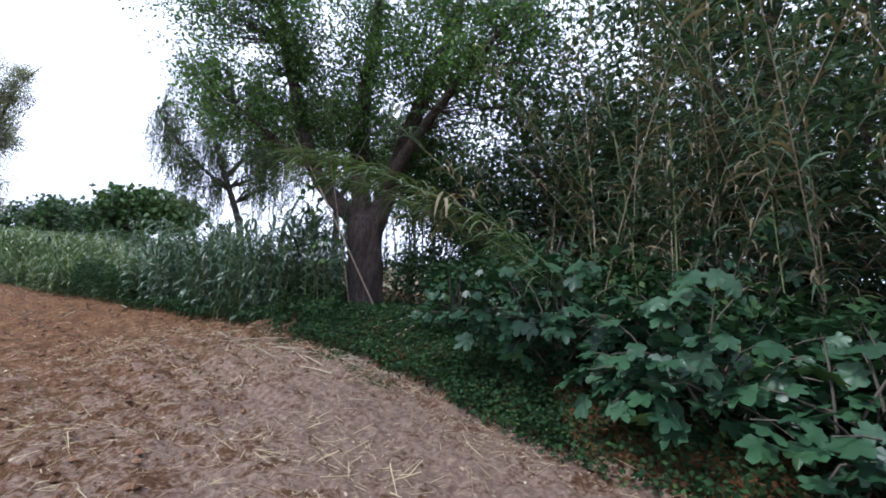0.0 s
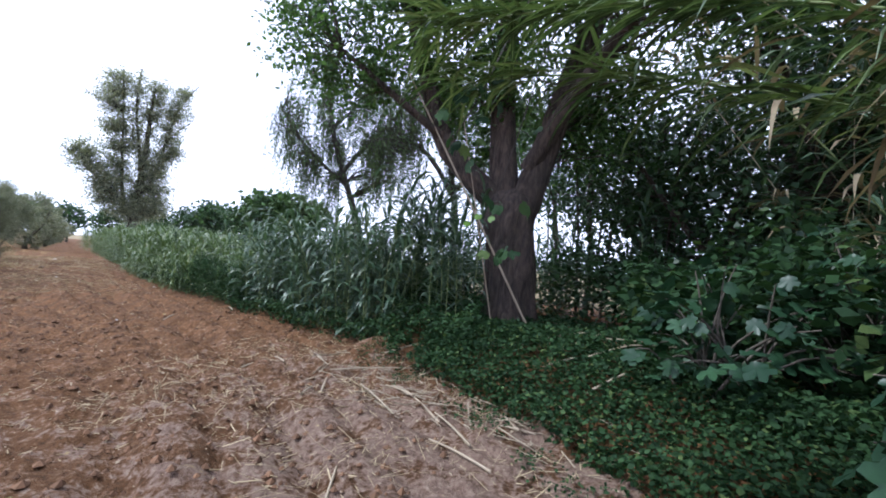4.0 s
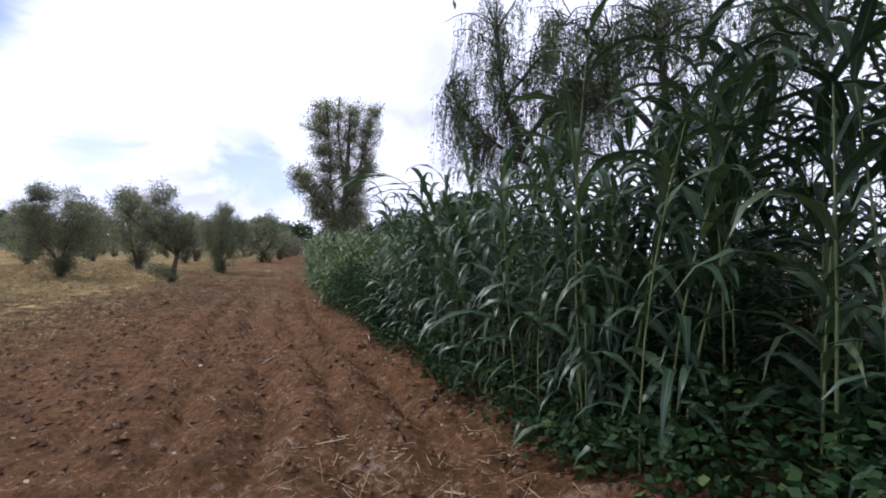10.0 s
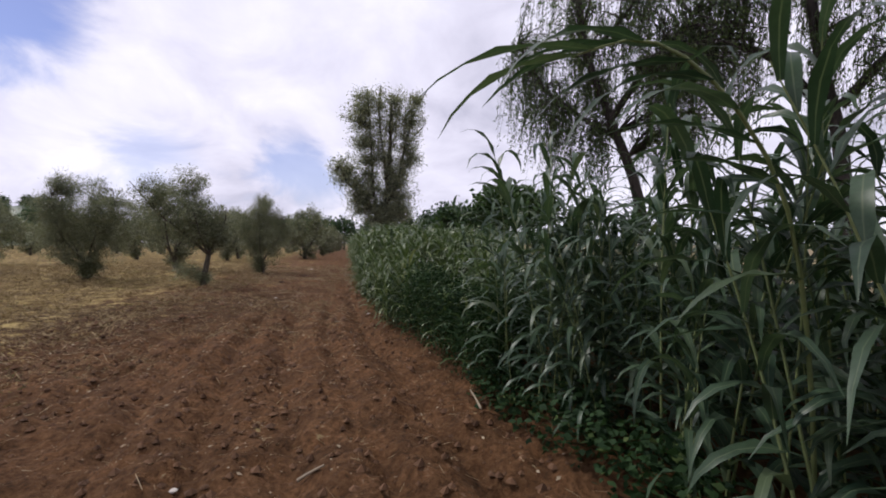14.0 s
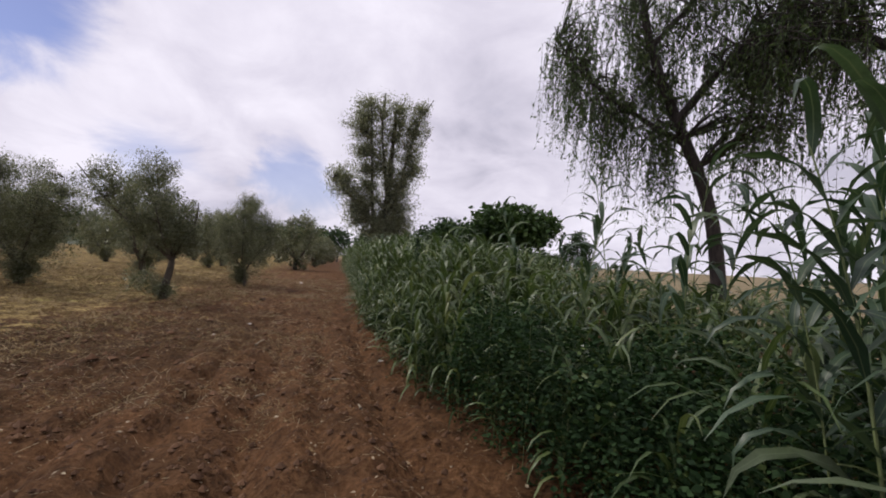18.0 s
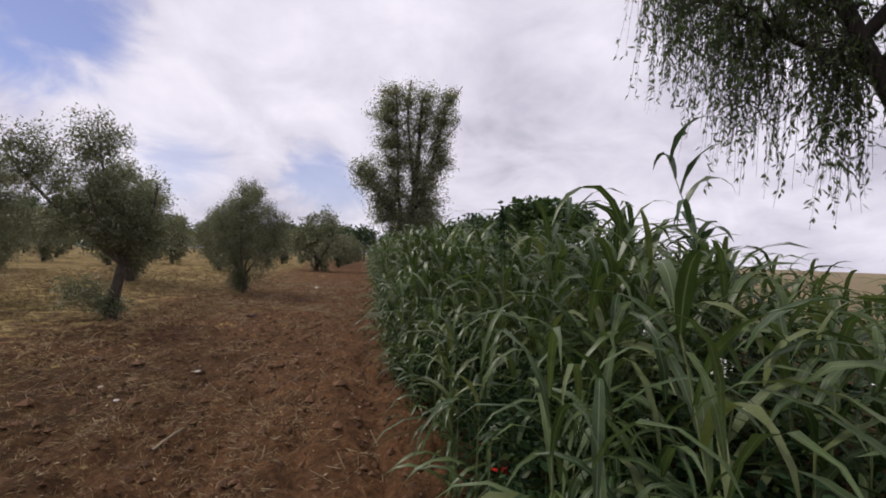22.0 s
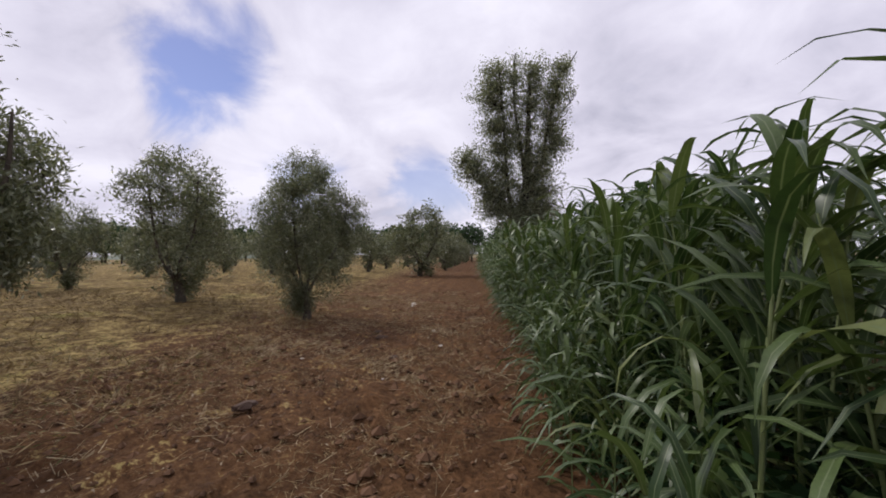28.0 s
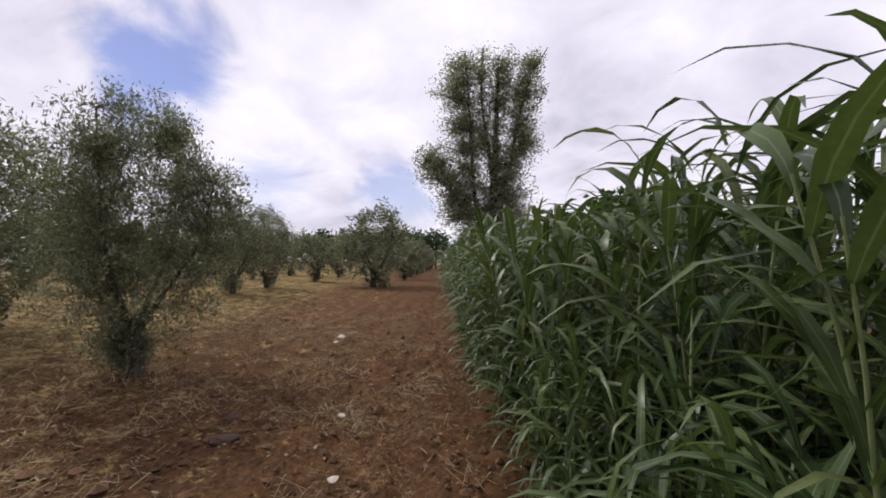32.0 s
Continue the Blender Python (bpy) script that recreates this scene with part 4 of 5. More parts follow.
def far_place(form, bearing, distance, size, turn=0.0):
    x, y = -math.sin(radians(bearing)) * distance, math.cos(radians(bearing)) * distance
    ob = form if form not in used else copy_thing(form, Matrix.Identity(4))
    used.add(form)
    ob.matrix_basis = pose(x, y, 0, 0, 0, turn) @ Matrix.Scale(size, 4)


for bearing, distance, size, turn in ((36.4, 140, 1.13, 0), (34.0, 143, 1.06, 80), (38.8, 150, 0.85, 150)):
    far_place(stone_pine, bearing, distance, size, turn)
for bearing, distance, size, turn in ((43.5, 120, 1.05, 10), (42.0, 135, 1.15, 70), (45.6, 125, 0.9, 30), (48.5, 130, 0.8, 200), (52.5, 125, 0.75, 20), (55.5, 110, 0.66, 120), (57.6, 118, 0.7, 300), (59.6, 122, 0.78, 40)):
    far_place(round_tree, bearing, distance, size, turn)
for bearing, distance, size in ((28.3, 136, 0.92), (27.3, 140, 0.7), (29.3, 150, 0.72)):
    far_place(cypress, bearing, distance, size)

hill_x, hill_y = -math.sin(radians(89.0)) * 330 - 7, math.cos(radians(89.0)) * 330 + 9
hu = np.linspace(-1, 1, 41)
HX, HY = np.meshgrid(hu * 90, hu * 75, indexing="ij")
HZ = 21 * np.exp(-(HX / 42) ** 2 - (HY / 36) ** 2) + 3 * (vnoise(HX * 0.06, HY * 0.06, 71) - 0.5) * np.exp(-(HX / 60) ** 2 - (HY / 50) ** 2) - 1.0
ii, jj = np.meshgrid(np.arange(40), np.arange(40), indexing="ij")
hq = np.stack([ii * 41 + jj, (ii + 1) * 41 + jj, (ii + 1) * 41 + jj + 1, ii * 41 + jj + 1], -1).reshape(-1, 4)
tagged(new("hill", make_mesh("hill", np.stack([HX + hill_x, HY + hill_y, HZ], -1), hq, DARK)), "far wooded hill above the grove", "hill", "", "structure")
r = np.random.default_rng(9)
for k in range(26):
    dx, dy = r.normal(0, 22), r.normal(0, 19)
    ob = copy_thing(round_tree, Matrix.Identity(4))
    ob.matrix_basis = pose(hill_x + dx, hill_y + dy, 21 * math.exp(-(dx / 42) ** 2 - (dy / 36) ** 2) - 2.5, 0, 0, r.uniform(0, 360)) @ Matrix.Scale(r.uniform(0.6, 0.95), 4)
r = np.random.default_rng(9)
for k in range(46):
    far_place(round_tree, 61 + k * 1.45 + r.uniform(-0.5, 0.5), r.uniform(125, 165), r.uniform(0.55, 0.95), r.uniform(0, 360))
for k in range(7):
    far_place(round_tree, 31 - k * 1.7 + r.uniform(-1, 1), r.uniform(330, 420), r.uniform(0.3, 0.62), r.uniform(0, 360))
for k in range(14):
    far_place(round_tree, 31 + k * 1.5 + r.uniform(-0.4, 0.4), r.uniform(118, 140), r.uniform(0.42, 0.62), r.uniform(0, 360))


# ---- tall crop and reeds ----
WALK = np.array([eye for _, eye, _, _ in PATH])[:, :2]
WALK = np.concatenate([WALK[:-1] * (1 - t) + WALK[1:] * t for t in np.linspace(0, 1, 6)])
AHEAD = WALK[-1] - WALK[-8]
WALK = np.concatenate([WALK, WALK[-1] + AHEAD / np.linalg.norm(AHEAD) * np.linspace(0.2, 2.6, 9)[:, None]])


def off_walk(x, y):
    return np.sqrt(((np.stack([x, y], -1)[:, None] - WALK[None]) ** 2).sum(-1)).min(1)


def plant_leaves(r, height, n, length, width, droop=0.0):
    """One plant in its own space: where its leaves sit and how they hang."""
    zs = np.linspace(0.06, 0.97, n) * height + r.normal(0, 0.02, n)
    az = (np.arange(n) % 2) * np.pi + r.normal(0, 0.45, n)
    size = length * (0.55 + 0.55 * np.sin(np.linspace(0.5, 2.6, n))) * r.uniform(0.85, 1.15, n)
    rise = np.linspace(0.6, 1.25, n) + r.normal(0, 0.12, n)
    bend = rise + droop + np.linspace(1.25, 0.75, n) + r.normal(0, 0.32, n)
    return zs, az, size, width * r.uniform(0.8, 1.15, n), rise, bend, r.normal(0, 0.5, n)


def stalk_path(r, height, lean):
    t = np.linspace(0, 1, 6)
    a = r.random() * 6.28
    return np.stack([lean * height * t ** 2 * math.cos(a), lean * height * t ** 2 * math.sin(a), height * t], -1)


def plant_form(r, name, label, category, group, height, n, length, width, radius, leaf_material, seg=6, lean=0.08, droop=0.0):
    ob = thing(name, label, category, group, (0, 0, -200))
    p = stalk_path(r, height, lean)
    part("stalk", make_mesh("stalk", *tubes(p, np.linspace(radius, radius * 0.35, 6), 6), STALK), ob)
    zs, az, size, w, rise, bend, twist = plant_leaves(r, height, n, length, width, droop)
    for k in range(n):
        base = np.array([np.interp(zs[k], p[:, 2], p[:, 0]), np.interp(zs[k], p[:, 2], p[:, 1]), zs[k]])
        s = slice(k, k + 1)
        part("leaf", make_mesh("leaf", *blades(base, az[s], size[s], w[s], rise[s], bend[s], seg, 0.18, twist[s]), leaf_material), ob)
    return ob


def plant_mass(r, xs, ys, heights, n, length, width, radius, seg=5, droop=0.0):
    """Many plants joined: stalks and leaves."""
    bases, az, size, w, rise, bend, tw, stalks = [], [], [], [], [], [], [], []
    gz = ground_z(xs, ys)
    for x, y, z, h in zip(xs, ys, gz, heights):
        p = stalk_path(r, h, r.uniform(0, 0.12))
        q = plant_leaves(r, h, n, length * h / 1.6, width, droop)
        q[1][:] += r.random() * 6.28
        bases.append(np.stack([np.interp(q[0], p[:, 2], p[:, 0]) + x, np.interp(q[0], p[:, 2], p[:, 1]) + y, q[0] + z], -1))
        for lst, val in zip((az, size, w, rise, bend, tw), q[1:]):
            lst.append(val)
        stalks.append(p[::2] + [x, y, z])
    az, size, w, rise, bend, tw = (np.concatenate(q) for q in (az, size, w, rise, bend, tw))
    st = np.array(stalks)
    rad = np.broadcast_to(np.linspace(radius, radius * 0.4, st.shape[1])[None], st.shape[:2])
    return tubes(st, rad, 4), blades(np.concatenate(bases), az, size, w, rise, bend, seg, 0.18, tw)


def scatter(r, x0, x1, v0, v1, per_m2, keep_off=0.6):
    n = int((x1 - x0) * (v1 - v0) * per_m2)
    x, v = r.uniform(x0, x1, n), r.uniform(v0, v1, n)
    y = edge(x) + v / 0.86
    ok = off_walk(x, y) > keep_off
    return x[ok], y[ok]


r = np.random.default_rng(101)
forms = [plant_form(r, "sorghum_plant", "green fodder sorghum plant with arching blade leaves", "crop plant", "sorghum plants at the crop edge", h, 15, 0.76, 0.056, 0.011, CROP, 7, 0.10, 0.22) for h in (1.45, 1.6, 1.72, 1.5, 1.65)]
xs, ys = scatter(r, -27.0, -12.4, 0.0, 0.8, 13.5, 0.86)
for k, (x, y, near) in enumerate(zip(xs, ys, off_walk(xs, ys))):
    turn = r.normal(57, 8) if near < 1.35 else r.uniform(0, 360)
    m = pose(x, y, float(ground_z(x, y)), r.normal(0, 4), r.normal(0, 4), turn) @ Matrix.Scale((1.0 + 0.08 * float(smooth(-x, 20.0, 23.0))) * r.uniform(0.85, 1.08) * (0.92 + 0.20 * float(smooth(-x, 15.5, 19.0))), 4)
    ob = forms[k] if k < len(forms) else copy_thing(forms[k % len(forms)], Matrix.Identity(4))
    ob.matrix_basis = m
sorg = [scatter(r, -27.0, -12.4, 0.75, 2.4, 14.0, 0.95), scatter(r, -12.4, -9.6, 1.1, 2.6, 12.0, 0.8), scatter(r, -27.0, -9.5, 2.4, 6.5, 6.0), scatter(r, -42.0, -27.0, 0.1, 1.6, 9.0, 0.95), scatter(r, -42.0, -27.0, 1.6, 5.5, 3.5), scatter(r, -58.0, -42.0, 0.1, 4.5, 3.0)]
xs, ys = np.concatenate([q[0] for q in sorg]), np.concatenate([q[1] for q in sorg])
hs = 1.58 * (0.74 + 0.26 * smooth(-xs, 12.6, 14.6)) * (1 + 0.14 * smooth(-xs, 15.5, 19.0)) * (0.86 + 0.28 * vnoise(xs * 0.7, ys * 0.7, 31)) * r.uniform(0.88, 1.1, len(xs))
hs *= 1 + 0.06 * smooth(-xs, 20.0, 23.0)
st, lv = plant_mass(r, xs, ys, hs, 13, 0.72, 0.052, 0.010, 5, 0.12)
sk = [scatter(r, -30.0, -20.0, -0.16, 0.1, 18.0, 0.52), scatter(r, -27.0, -12.6, -0.22, 0.45, 27.0, 0.42), scatter(r, -40.0, -27.0, 0.0, 0.4, 10.0, 0.62), scatter(r, -12.4, -9.4, 0.1, 0.7, 12.0, 0.62)]
xs, ys = np.concatenate([q[0] for q in sk]), np.concatenate([q[1] for q in sk])
st2, lv2 = plant_mass(r, xs, ys, r.uniform(0.55, 1.15, len(xs)), 11, 0.95, 0.036, 0.007, 5, 0.3)
st, lv = joined([st, st2]), joined([lv, lv2])
stuff("crop_leaves", make_mesh("crop_leaves", *lv, CROP), "dense green sorghum foliage of the standing crop", "crop")
stuff("crop_stalks", make_mesh("crop_stalks", *st, STALK), "green sorghum stalks of the standing crop", "crop")

# giant reeds between the old tree and the crop
reeds = [plant_form(r, "giant_reed", "tall blue-green giant reed with long drooping leaves", "reed", "giant reeds at the field edge", h, 18, 0.74, 0.072, 0.010, REED, 6, 0.16, 0.45) for h in (2.5, 2.2, 2.75, 2.35, 2.0)]
xs, ys = scatter(r, -9.4, -3.9, 0.15, 1.1, 22.0, 0.95)
for k, (x, y) in enumerate(zip(xs, ys)):
    m = pose(x, y, float(ground_z(x, y)), r.normal(0, 6), r.normal(0, 6), r.uniform(0, 360)) @ Matrix.Scale(r.uniform(0.72, 1.08) * (1 - 0.12 * float(smooth(-x, 5.8, 7.2))), 4)
    ob = reeds[k] if k < len(reeds) else copy_thing(reeds[k % len(reeds)], Matrix.Identity(4))
    ob.matrix_basis = m
back = [scatter(r, -9.6, -3.4, 1.1, 3.8, 6.0, 1.0), scatter(r, -3.9, -2.7, 0.8, 2.0, 11.0, 1.0), scatter(r, -5.0, 1.5, 4.2, 6.5, 2.2, 1.0)]
xs, ys = np.concatenate([q[0] for q in back]), np.concatenate([q[1] for q in back])
st, lv = plant_mass(r, xs, ys, r.uniform(1.6, 2.6, len(xs)) * (1 - 0.14 * smooth(-xs, 5.8, 7.2)), 17, 0.52, 0.062, 0.010, 5, 0.45)
stuff("reed_leaves", make_mesh("reed_leaves", *lv, REED), "dense blue-green leaves of the reed bed", "reeds")
stuff("reed_stalks", make_mesh("reed_stalks", *st, STALK), "green stalks of the reed bed", "reeds")

# a dark seed head and a lone reed standing over the crop
r = np.random.default_rng(151)
ob = thing("dock_plant", "tall dark dock plant with a dense leafy seed head", "plant", "", (-14.73, 15.54, float(ground_z(-14.73, 15.54))))
p, rad = limb([(0, 0, 0), (0.02, 0, 0.8), (0.0, 0.02, 1.4), (-0.02, 0.0, 1.93)], 0.004, 0.0025, 24)
part("stalk", make_mesh("stalk", *tubes(p, rad, 6), STALK), ob)
q = r.random(420) ** 0.8
c = p[(18 + q * 5.9).astype(int)] + r.normal(size=(420, 3)) * (np.array([0.036, 0.036, 0.03]) * (1.05 - q)[:, None])
head = part("seed_head", make_mesh("seed_head", *kites(c, r.normal(size=c.shape) - UP * 0.8, r.normal(size=c.shape), r.uniform(0.025, 0.05, 420), r.uniform(0.012, 0.022, 420)), DARK), ob, "dense dark green leafy head")
head["kind"] = "stuff"
for x, y, sc in ((-13.75, 17.5, 1.02), (-12.2, 16.6, 0.74)):
    copy_thing(reeds[0], Matrix.Identity(4)).matrix_basis = pose(x, y, float(ground_z(x, y)), 3, -4, 40 * sc) @ Matrix.Scale(sc, 4)

r = np.random.default_rng(157)
xs, ys = scatter(r, -12.4, -9.9, 1.4, 2.6, 3.4, 1.4)
for k, (x, y) in enumerate(zip(xs, ys)):
    copy_thing(reeds[k % len(reeds)], Matrix.Identity(4)).matrix_basis = pose(x, y, float(ground_z(x, y)), r.normal(0, 5), r.normal(0, 5), r.uniform(0, 360)) @ Matrix.Scale(r.uniform(0.78, 0.98), 4)

# one reed arching out over the path
r = np.random.default_rng(141)
ob = thing("arching_reed", "tall reed arching out of the reed bed, leaves hanging", "reed", "", (-6.6, 11.68, float(ground_z(-6.6, 11.68))))
p, rad = limb([(0, 0, 0), (-0.02, -0.2, 1.0), (-0.08, -0.5, 1.7), (-0.25, -0.8, 2.12), (-0.45, -1.0, 2.3), (-0.68, -1.1, 2.28)], 0.013, 0.004, 14)
part("stalk", make_mesh("stalk", *tubes(p, rad, 6), STALK), ob)
for k in range(13):
    q = 3 + k * 10 / 12
    i = min(int(q), 12)
    base = p[i] * (1 - (q - i)) + p[i + 1] * (q - i)
    one = np.ones(1)
    part("leaf", make_mesh("leaf", *blades(base, one * (2.0 + (k % 2) * 0.9 + r.normal(0, 0.3)), one * r.uniform(0.6, 0.9), one * 0.07, one * r.uniform(0.0, 0.5), one * r.uniform(0.8, 1.5), 6, 0.18), REED), ob)


# ---- fig bushes, thicket and undergrowth at the start of the walk ----
def fig_leaf_mesh(r, deep=True):
    """A lobed leaf, stalk at the origin, along +y, one unit long."""
    tips = [(-155, 0.42), (-128, 0.66), (-108, 0.68), (-88, 0.58), (-74, 0.84), (-54, 0.94), (-38, 0.84), (-26, 0.60), (-15, 0.92), (0, 1.08), (15, 0.92), (26, 0.60), (38, 0.84), (54, 0.94), (74, 0.84), (88, 0.58), (108, 0.68), (128, 0.66), (155, 0.42)]
    if not deep:
        tips = [(a, max(d, 0.74) if abs(a) < 110 else d) for a, d in tips]
    pts = [(0.0, 0.0)]
    for a, d in tips:
        a = radians(a + r.normal(0, 2.5))
        d *= r.uniform(0.93, 1.07) * 0.62
        pts.append((math.sin(a) * d * 0.92, 0.38 + math.cos(a) * d))
    c = len(pts)
    pts.append((0.0, 0.36))
    v = np.array([(x, y, -0.42 * x * x - 0.25 * max(y - 0.3, 0) ** 2 + 0.04 * r.normal()) for x, y in pts])
    v[c, 2] = -0.05
    f = [(k, (k + 1) % c, c) for k in range(c)]
    return make_mesh("leaf", v, f, FIG)


def fig_bush(seed, at, radii, n, size, label, shoots):
    r = np.random.default_rng(seed)
    ob = thing("fig_bush", label, "bush", "fig bushes at the field edge", at)
    kinds = [fig_leaf_mesh(r) for _ in range(6)]
    ends = unit(r.normal(size=(shoots, 3)) * [1, 1, 0.7] + UP * 0.35) * [radii[0], radii[1], radii[2]]
    ends[:, 2] = np.abs(ends[:, 2]) + 0.12
    t = np.linspace(0, 1, 6)[None, :, None]
    root = r.normal(size=(shoots, 1, 3)) * [0.2, 0.2, 0]
    paths = root * (1 - t) + ends[:, None] * t + np.sin(np.pi * t) * UP * 0.15 * radii[2]
    for p in paths:
        part("branch", make_mesh("branch", *tubes(p, np.linspace(0.016, 0.005, 6), 5), BARK_O), ob)
    for k in range(n):
        p = paths[k % shoots]
        s = 1 - 0.9 * r.random() ** 1.35
        i = min(int(s * 5), 4)
        c = p[i] * (1 - (s * 5 - i)) + p[i + 1] * (s * 5 - i) + r.normal(size=3) * 0.075
        leaf = part("leaf", kinds[k % 6], ob)
        outward = math.degrees(math.atan2(-c[0], c[1])) + r.normal(0, 55)
        leaf.matrix_basis = pose(*c, r.normal(-22, 24), r.normal(0, 20), outward) @ Matrix.Scale(size * r.uniform(0.65, 1.25), 4)
    return ob


def on_ground(x, y, up=0.0):
    return (x, y, float(ground_z(x, y)) + up)


fig_bush(201, on_ground(2.45, 4.3), (1.15, 1.0, 1.3), 390, 0.25, "dark green fig bush with large lobed leaves", 44)
fig_bush(206, on_ground(3.2, 3.1), (1.0, 0.9, 1.15), 300, 0.25, "fig bush at the open end of the thicket", 36)
fig_bush(202, on_ground(1.35, 5.7), (1.1, 0.95, 1.55), 390, 0.23, "fig bush with lobed leaves beside the litter strip", 44)
fig_bush(207, on_ground(3.3, 2.3), (0.8, 0.7, 0.95), 150, 0.25, "low fig bush spreading over the litter", 24)
fig_bush(203, on_ground(0.25, 7.5), (0.85, 0.8, 1.05), 200, 0.19, "fig bush growing from the shaded bank", 30)
fig_bush(204, on_ground(3.7, 5.6), (1.2, 1.1, 2.1), 260, 0.23, "tall fig bush in front of the dry canes", 38)
fig_bush(205, on_ground(1.5, 8.0), (0.95, 0.9, 1.7), 220, 0.19, "fig bush in the shade of the thicket", 32)

# canes of the thicket
r = np.random.default_rng(211)
thicket = thing("reed_thicket", "thicket of tall dry and green giant reed canes", "reeds")
n = 120
bx = r.uniform(1.9, 7.0, n)
by = edge(bx) + r.uniform(2.9, 6.4, n) / 0.86
tilt_a, tilt = r.uniform(0, 6.28, n), r.uniform(0.05, 0.75, n)
H = r.uniform(4.2, 6.4, n)
t = np.linspace(0, 1, 6)
canes = np.stack([bx[:, None] + (np.cos(tilt_a) * tilt * H)[:, None] * t ** 1.4, by[:, None] + (np.sin(tilt_a) * tilt * H)[:, None] * t ** 1.4, ground_z(bx, by)[:, None] + (H * np.cos(tilt))[:, None] * t], -1)
for k in range(n):
    part("cane", make_mesh("cane", *tubes(canes[k], np.linspace(0.0095, 0.004, 6), 5), STALK if k % 3 == 0 else CANE), thicket)
which = np.repeat(np.arange(n), 78)
s = r.uniform(0.25, 1.0, len(which)) * 4.99
k = s.astype(int)
f = (s - k)[:, None]
c = canes[which, k] * (1 - f) + canes[which, k + 1] * f
m = len(c)
green = r.random(m) < 0.72
for pick, mat, nm, lb in ((green, REED, "green_leaves", "green blade leaves"), (~green, DRYLEAF, "dry_leaves", "hanging dry tan leaves")):
    q = int(pick.sum())
    bend = r.uniform(1.3, 2.4, q) if mat is REED else r.uniform(2.0, 2.9, q)
    part(nm, make_mesh(nm, *blades(c[pick], r.uniform(0, 6.28, q), r.uniform(0.35, 0.65, q), r.uniform(0.025, 0.045, q), r.uniform(0.4, 1.1, q), bend, 4, 0.2, r.normal(0, 0.7, q)), mat), thicket, lb)

# a long reed bowed out of the thicket over the litter strip
r = np.random.default_rng(215)
for sh, q in (((0, 0, 0), 230), ((0.1, 0.3, -0.2), 170)):
    ob = thing("bent_reed", "long reed bowed over sideways with a drooping leafy plume", "reed", "bowed reeds", on_ground(2.2, 6.0))
    o = np.array(on_ground(2.2, 6.0)) - np.array(sh)
    p, rad = limb([np.array(a) - o for a in ((2.2, 6.0, 0.4), (1.45, 5.25, 1.5), (0.45, 4.65, 2.15), (-0.45, 4.7, 2.52), (-1.3, 5.2, 2.88), (-2.1, 5.5, 2.98))], 0.008, 0.003, 16)
    part("stalk", make_mesh("stalk", *tubes(p, rad, 5), STALK), ob)
    s = r.uniform(0.30, 1, q) * 14.99
    k = s.astype(int)
    f = (s - k)[:, None]
    c = p[k] * (1 - f) + p[k + 1] * f + r.normal(size=(q, 3)) * 0.03
    # lighter crop green instead of reed green, so the plume looks lit
    part("leaves", make_mesh("leaves", *blades(c, r.normal(1.55, 0.7, q), r.uniform(0.35, 0.6, q), r.uniform(0.022, 0.036, q), r.uniform(-0.2, 0.6, q), r.uniform(0.9, 1.7, q), 5, 0.2, r.normal(0, 0.4, q)), CROP), ob)
    m = 22
    c = p[8] + r.normal(size=(m, 3)) * [0.16, 0.10, 0.05]
    part("dry_leaves", make_mesh("dry_leaves", *blades(c, r.uniform(0, 6.28, m), r.uniform(0.3, 0.55, m), r.uniform(0.022, 0.04, m), r.uniform(-0.4, 0.3, m), r.uniform(0.9, 1.6, m), 5, 0.2), DRYLEAF), ob, "dry pale leaves")

# vine shoots hanging beside the path
r = np.random.default_rng(217)
kinds = [fig_leaf_mesh(r, False) for _ in range(3)]
for q in kinds:
    q.materials[0] = WEED
young = [fig_leaf_mesh(r, False) for _ in range(2)]
for q in young:
    q.materials[0] = VINE
for top, tip, fresh, n in (((0.5, 0.5, 3.7), (0.0, 0.0, 1.74), 3, 13), ((0.35, 0.4, 3.7), (-0.16, -0.1, 2.36), 0, 15)):
    ob = thing("vine_shoot", "hanging shoot with large lobed leaves, the young ones yellow-green", "vine", "hanging shoots beside the path", (-1.74, 5.62, 0.0))
    a, b = np.array(top), np.array(tip)
    p, rad = limb([a, a * 0.6 + b * 0.4 + UP * 0.1, a * 0.25 + b * 0.75, b], 0.006, 0.003, 9)
    part("stem", make_mesh("stem", *tubes(p, rad, 5), BARK_W), ob)
    for k in range(n):
        c = p[8 - k // 4] + r.normal(size=3) * [0.10, 0.07, 0.07]
        if k < fresh:
            c = p[8] + np.array([-0.10 + 0.075 * k, 0.12, (0.13, 0.18, 0.17)[k]])
        elif k < fresh + 6:
            c = p[8] + np.array([0.09, 0.05, -0.03]) + r.normal(size=3) * [0.06, 0.05, 0.06]
        leaf = part("leaf", young[k % 2] if k < fresh else kinds[k % 3], ob, "young yellow-green leaf" if k < fresh else "")
        leaf.matrix_basis = pose(*c, r.normal(-60, 6 if k < fresh else 18), r.normal(0, 8 if k < fresh else 25), r.uniform(160, 200) if k < fresh else r.uniform(110, 250)) @ Matrix.Scale(r.uniform(0.075, 0.115) * (0.62 if k < fresh else 1), 4)

# dead cane leaning on the old tree, and canes lying under it
def lying(name, label, a, b, rad, group="", mat=None):
    a, b = np.array(a, float), np.array(b, float)
    t = np.linspace(0, 1, 7)[:, None]
    p = a * (1 - t) + b * t + np.sin(np.pi * t) * UP * (0.006 if b[2] > 2 else 0.02) * np.linalg.norm(b - a)
    return tagged(new(name, make_mesh(name, *tubes(p, np.linspace(rad, rad * 0.6, 7), 7), mat or CANE)), label, "cane", group)


